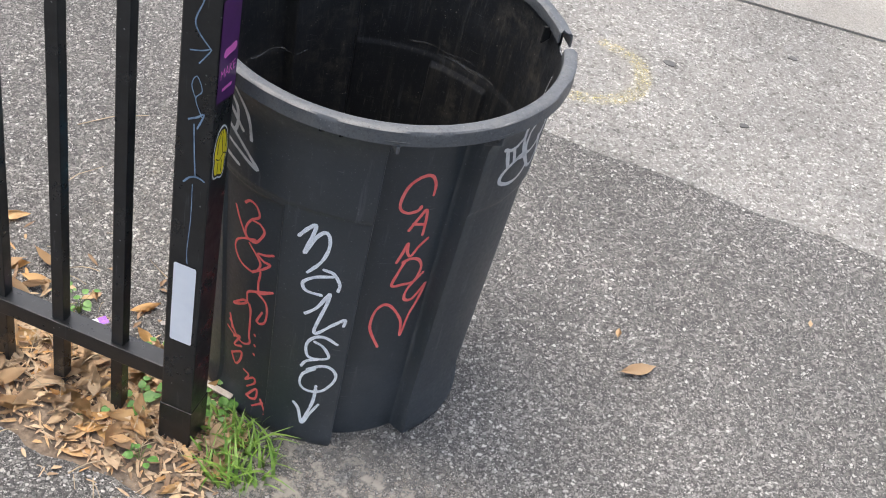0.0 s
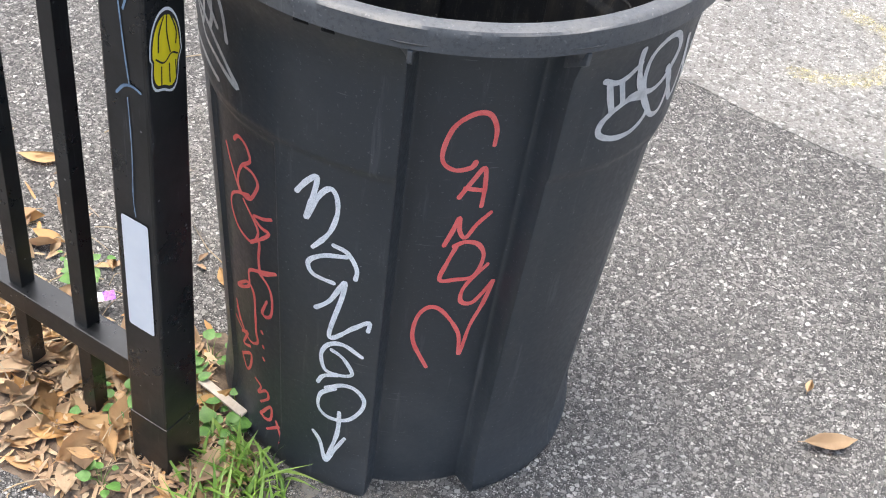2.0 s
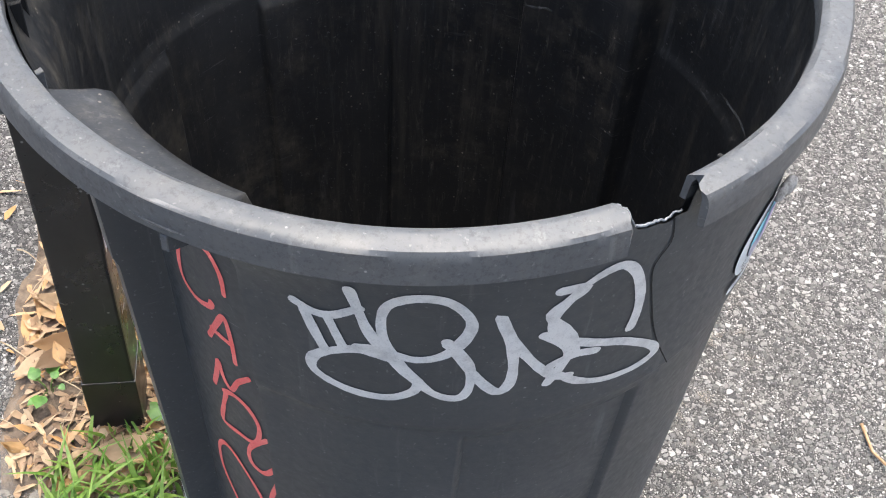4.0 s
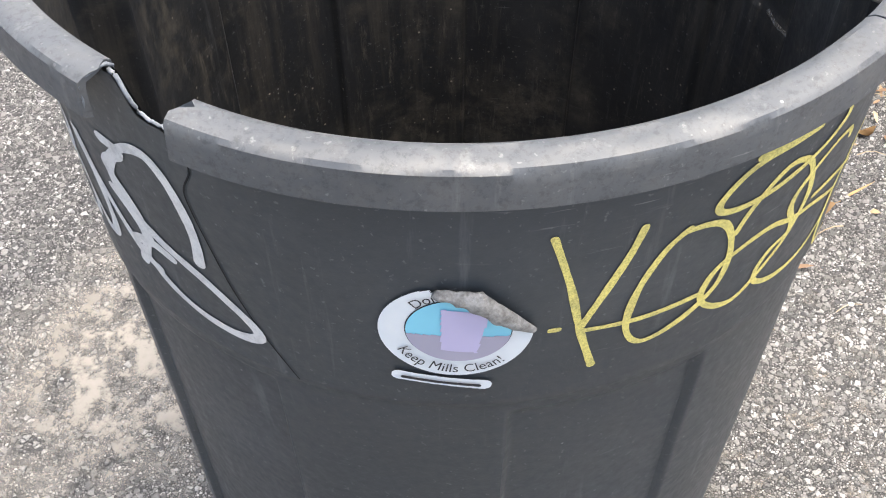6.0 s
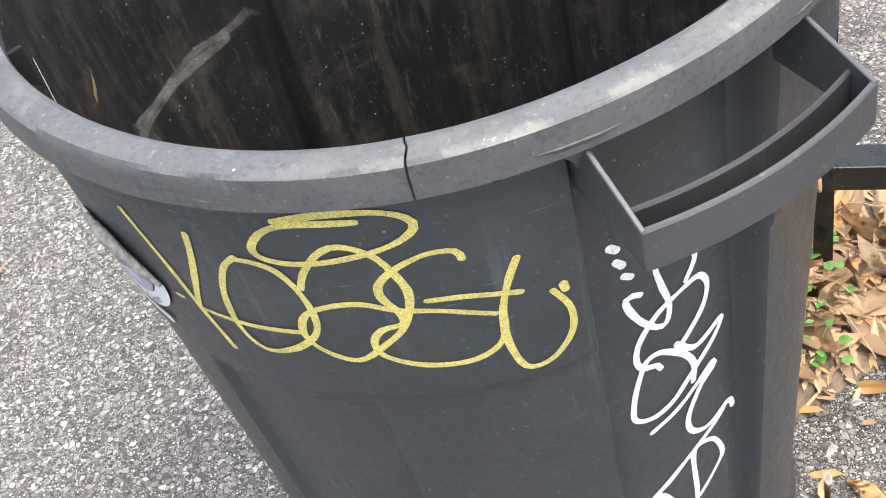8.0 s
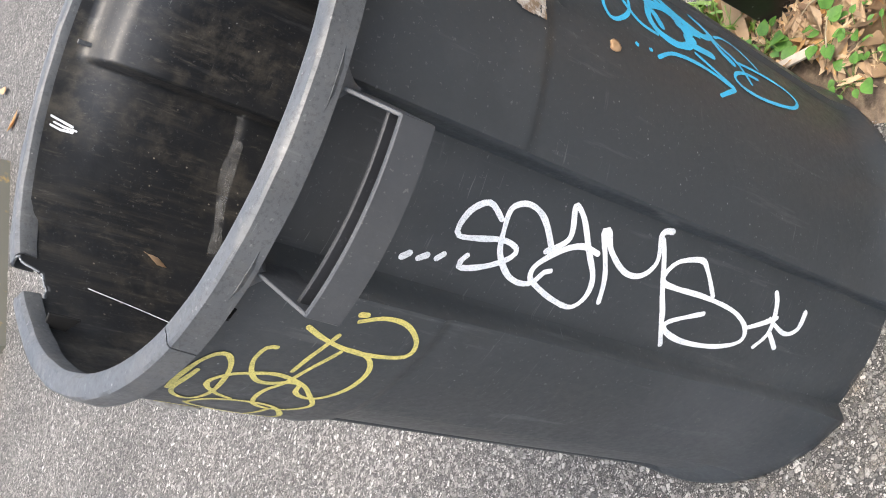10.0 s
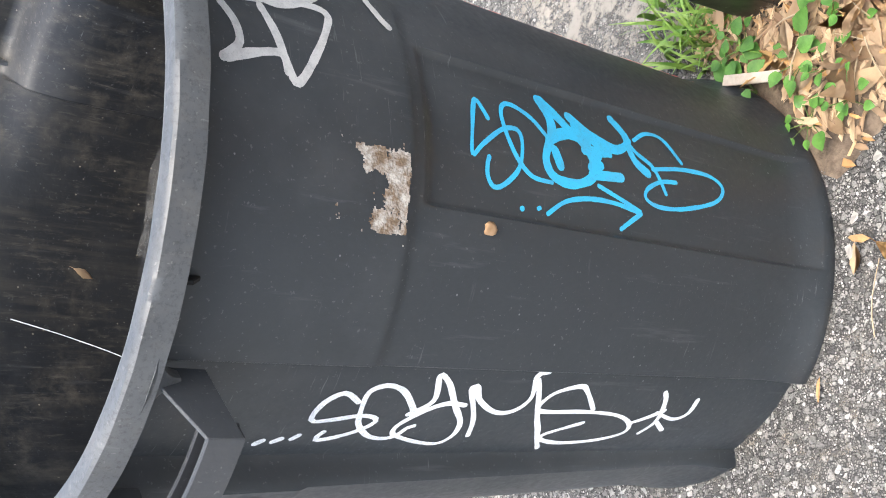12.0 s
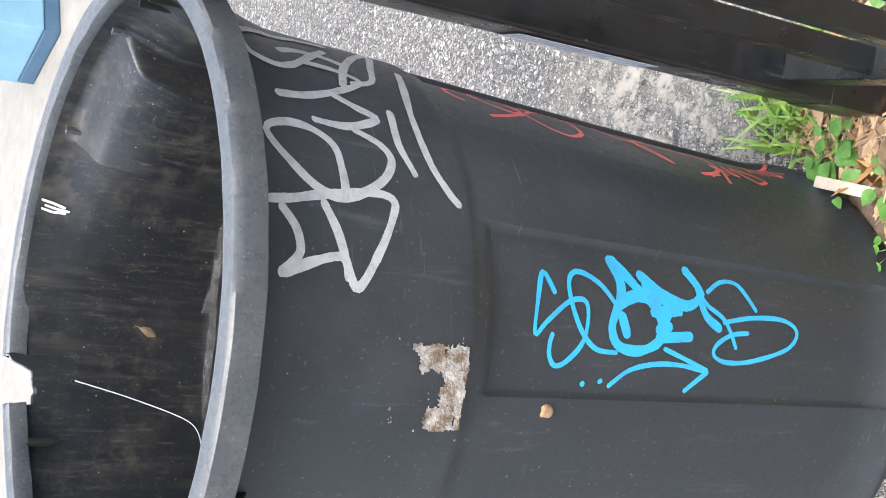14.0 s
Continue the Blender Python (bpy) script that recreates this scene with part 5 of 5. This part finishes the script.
rng = random.Random(23)


def weed(x, y, spread, leaves, size, tall, z=0.008):
    w = thing("weed", "small broad-leaved green weed growing through leaf litter", "weed", "weeds")
    w.location = (x, y, z)
    bm = bmesh.new()
    tips = []
    for i in range(leaves):
        t = 2 * math.pi * i / leaves + rng.uniform(-0.5, 0.5)
        r, h = spread * rng.uniform(0.25, 1.0), tall * rng.uniform(0.45, 1.0)
        tip = Vector((r * math.cos(t), r * math.sin(t), h))
        tube(bm, [Vector((0, 0, -0.01)), Vector((tip.x * 0.4, tip.y * 0.4, h * 0.6)), tip], 0.0009)
        tips.append((tip, t))
    part("stem", bm, M_STEM, w)
    for tip, t in tips:
        lf = new("leaf", WEED[rng.randrange(3)])
        lf.parent = w
        lf.matrix_basis = Matrix.Translation(tip) @ pose(0, 0, 0, rng.uniform(-15, 15), rng.uniform(-15, 20), math.degrees(t) + rng.uniform(-40, 40)) @ Matrix.Scale(size * rng.uniform(0.75, 1.2), 4)


for args in ((-0.172, -0.200, 0.030, 8, 0.95, 0.024), (-0.150, -0.192, 0.024, 7, 1.0, 0.020), (-0.165, -0.150, 0.022, 6, 0.8, 0.022), (-0.241, -0.150, 0.030, 8, 0.95, 0.030), (-0.230, -0.087, 0.026, 8, 0.75, 0.028), (-0.293, -0.209, 0.025, 7, 1.0, 0.030), (-0.262, -0.318, 0.022, 7, 0.7, 0.025),
             (-0.280, -0.089, 0.030, 9, 0.7, 0.030), (-0.308, -0.169, 0.028, 7, 0.75, 0.025), (-0.453, -0.014, 0.034, 9, 0.8, 0.030), (-0.49, 0.015, 0.022, 6, 0.6, 0.022), (-0.36, -0.245, 0.02, 6, 0.6, 0.02), (-0.262, -0.130, 0.02, 6, 0.7, 0.030)):
    weed(*args)


def grass(cx, cy, radius, blades, lo, hi, seed, label):
    r = random.Random(seed)
    bm = bmesh.new()
    for _ in range(blades):
        t, d = r.random() * 2 * math.pi, radius * math.sqrt(r.random())
        b = Vector((cx + d * math.cos(t), cy + d * math.sin(t), 0.0))
        if math.hypot(b.x, b.y) < 0.228:
            continue
        h, lean, az = lo + (hi - lo) * r.random() ** 1.6, r.uniform(0.3, 1.4), r.random() * 2 * math.pi
        dirn, side = Vector((math.cos(az), math.sin(az), 0)), Vector((-math.sin(az), math.cos(az), 0))
        w = r.uniform(0.0018, 0.0040)
        prev = None
        for i in range(5):
            s = i / 4
            c = b + Vector((0, 0, h * s * (1 - 0.35 * lean * s))) + dirn * h * lean * s * s * 0.8
            ww = w * (1 - s ** 1.6) + 0.00015
            cur = (bm.verts.new(c - side * ww), bm.verts.new(c + side * ww))
            if prev:
                bm.faces.new((prev[0], prev[1], cur[1], cur[0]))
            prev = cur
    return tagged(part("grass_clump", bm, M_GRASS, None, "", True), label, "grass", kind="stuff")


grass(-0.112, -0.272, 0.070, 170, 0.028, 0.080, 3, "bright green grass clump between post and bin")
grass(-0.140, -0.235, 0.042, 55, 0.022, 0.065, 4, "green grass clump beside the post")

bm = bmesh.new()
r = random.Random(5)
for _ in range(150):
    k, v = r.uniform(-0.05, 0.9), r.gauss(0.05, 0.10)
    p = POST + U * k + V * v
    if math.hypot(p.x, p.y) < 0.27:
        continue
    z = max(soil_height(k, v), 0.001) + r.uniform(0.002, 0.016)
    a, L = r.random() * 6.28, r.uniform(0.02, 0.075)
    d = Vector((math.cos(a), math.sin(a), r.uniform(-0.15, 0.2)))
    tube(bm, [p + Vector((0, 0, z)) + d * (L * (i / 4 - 0.5)) + Vector((0, 0, 0.006 * math.sin(i))) for i in range(5)], r.uniform(0.0005, 0.0012), 4)
tagged(part("dry_stems", bm, M_STRAW), "dry straw-coloured stems tangled in the litter", "dry stems", kind="stuff")


def twig(pts, rad, material, label):
    bm = bmesh.new()
    tube(bm, [Vector(p) for p in pts], rad)
    return tagged(part("twig", bm, material, None, "", True), label, "twig", "twigs")


M_TWIG = simple("brown_twig", (0.26, 0.15, 0.07), (0.46, 0.30, 0.17), 60, 0.8)
twig([(0.084, 0.534, 0.003), (0.121, 0.522, 0.006), (0.173, 0.533, 0.006), (0.222, 0.553, 0.003)], 0.0021, M_TWIG, "thin curved brown twig lying on asphalt")
twig([(-0.62, 0.52, 0.003), (-0.56, 0.57, 0.004), (-0.49, 0.60, 0.003)], 0.0012, M_STRAW, "pale straw stem lying on asphalt")
twig([(-0.60, 0.30, 0.003), (-0.57, 0.36, 0.004), (-0.53, 0.40, 0.003)], 0.0012, M_STRAW, "pale straw stem lying on asphalt")
twig([(-0.285, 0.085, 0.010), (-0.33, 0.110, 0.012), (-0.37, 0.150, 0.008)], 0.0011, M_STRAW, "pale straw stem lying across leaves")
bm = bmesh.new()
box(bm, Matrix.Translation((-0.182, -0.153, 0.030)) @ pose(0, 0, 0, 4, 4, -21), 0.078, 0.012, 0.0035, 0.001)
tagged(part("wood_stick", bm, M_WOOD), "flat weathered pale wooden stick in the weeds", "stick")
# pale torn plastic along the edge of the gap and round the open end of the rim
M_TORN = simple("torn_plastic", (0.09, 0.10, 0.11), (0.24, 0.26, 0.28), 260, 0.65)
tear = bmesh.new()
r = random.Random(77)
edge_pts = []
for i in range(34):
    a = GAP_A + 0.2 + (GAP_B - GAP_A - 0.4) * i / 33
    edge_pts.append(on_bin(a, wall_top(a) + 0.0003 + r.uniform(-0.0005, 0.0006), -0.0021 + r.uniform(-0.0005, 0.0005)))
tube(tear, edge_pts, 0.0013, 6)
part("torn_edge", tear, M_TORN, trash_bin, "pale torn edge of the wall", True)
lip = bmesh.new()
tube(lip, [Vector((q * math.cos(radians(a)), q * math.sin(radians(a)), z)) for q, z, a in ((0.2610, 0.7105, 2.9), (0.2640, 0.7132, 2.7), (0.2700, 0.7134, 2.5), (0.2765, 0.7124, 2.4), (0.2792, 0.7090, 2.3), (0.2797, 0.7020, 2.5), (0.2798, SKIRT_Z + 0.001, 2.3))], 0.0010, 6)
part("torn_lip", lip, M_TORN, trash_bin, "pale torn edge of the rim", True)


wrapper = thing("candy_wrapper", "crumpled purple and white candy wrapper in the litter", "wrapper")
for nm, off, col in (("purple_end", 0.0, (0.30, 0.12, 0.50)), ("white_middle", 0.016, (0.70, 0.68, 0.74)), ("purple_end", 0.032, (0.32, 0.13, 0.52))):
    bm = bmesh.new()
    for i in range(9):
        for j in range(7):
            bm.verts.new((off + 0.016 * i / 8, 0.018 * (j / 6 - 0.5), 0.003 * noise.noise(Vector((off * 90 + i * 0.7, j * 0.9, 8))) + 0.004))
    bm.verts.ensure_lookup_table()
    for i in range(8):
        for j in range(6):
            bm.faces.new([bm.verts[q] for q in (i * 7 + j, i * 7 + 7 + j, i * 7 + 8 + j, i * 7 + j + 1)])
    part(nm, bm, simple("wrapper_foil", col, tuple(min(v * 1.3, 1) for v in col), 40, 0.3), wrapper)
wrapper.matrix_basis = pose(-0.432, -0.070, 0.022, 0, 0, 38)
M_SCRAP = simple("white_scrap", (0.58, 0.56, 0.52), (0.45, 0.43, 0.40), 40, 0.8)
for x, y, t in ((-0.262, 0.028, 20), (-0.250, 0.058, 70), (-0.300, -0.020, 10)):
    bm = bmesh.new()
    vs = [bm.verts.new((0.012 * (1 + 0.3 * math.sin(k * 2.1 + x * 50)) * math.cos(k * 1.05), 0.008 * (1 + 0.3 * math.cos(k * 1.7)) * math.sin(k * 1.05), 0.002 * math.sin(k * 2.0))) for k in range(6)]
    bm.faces.new(vs)
    bmesh.ops.solidify(bm, geom=list(bm.faces), thickness=0.0008)
    ob = tagged(part("paper_scrap", bm, M_SCRAP), "small torn white paper scrap among leaves", "paper scrap", "paper scraps")
    ob.matrix_basis = pose(x, y, 0.022, 5, 8, t) @ Matrix.Scale(0.62, 4)
card = thing("striped_card", "folded white striped paper lying on the asphalt", "paper")
tip, end_a, end_b = Vector((2.006, 0.292, 0.003)), Vector((2.244, 0.460, 0.003)), Vector((1.802, 0.450, 0.003))
for nm, k0, k1, col in (("blue_stripe", 0.0, 0.22, (0.33, 0.43, 0.50)), ("white_band", 0.22, 0.50, (0.62, 0.60, 0.58)), ("pink_stripe", 0.50, 0.57, (0.46, 0.30, 0.32)), ("white_band", 0.57, 1.0, (0.66, 0.65, 0.64))):
    bm = bmesh.new()
    start = tip.lerp(end_a, 0.05)
    pts = [start.lerp(tip.lerp(end_b, 0.08), k0), start.lerp(tip.lerp(end_b, 0.08), k1), end_a.lerp(end_b, k1), end_a.lerp(end_b, k0)]
    low = [bm.verts.new(p - Vector((0, 0, 0.002))) for p in pts]
    top = [bm.verts.new(p) for p in pts]
    bm.faces.new(top)
    for q in range(4):
        bm.faces.new((low[q], low[(q + 1) % 4], top[(q + 1) % 4], top[q]))
    bmesh.ops.recalc_face_normals(bm, faces=bm.faces)
    part(nm, bm, simple("card_print", col, tuple(v * 0.9 for v in col), 20, 0.6), card)
seed = bmesh.new()
bmesh.ops.create_icosphere(seed, subdivisions=2, radius=0.005)
for v in seed.verts:
    v.co = Vector((v.co.x * 0.5, v.co.y * 1.0, v.co.z * 1.2)) * (1 + 0.5 * noise.noise(v.co * 300))
ob = part("stuck_seed", seed, M_TWIG, body, "small brown husk stuck to the wall", True)
ob.matrix_basis = Matrix.Translation(on_bin(160.4, 0.440, 0.001)) @ pose(0, 0, 0, 20, 0, 160)
lf = new("stuck_leaf", LEAVES[5])
lf.parent = liner
lf.matrix_basis = Matrix.Translation(inside(-3.9, 0.577, 0.004)) @ pose(0, 0, 0, 0, 80, 0) @ pose(0, 0, 0, 0, 0, 20) @ Matrix.Scale(0.5, 4)
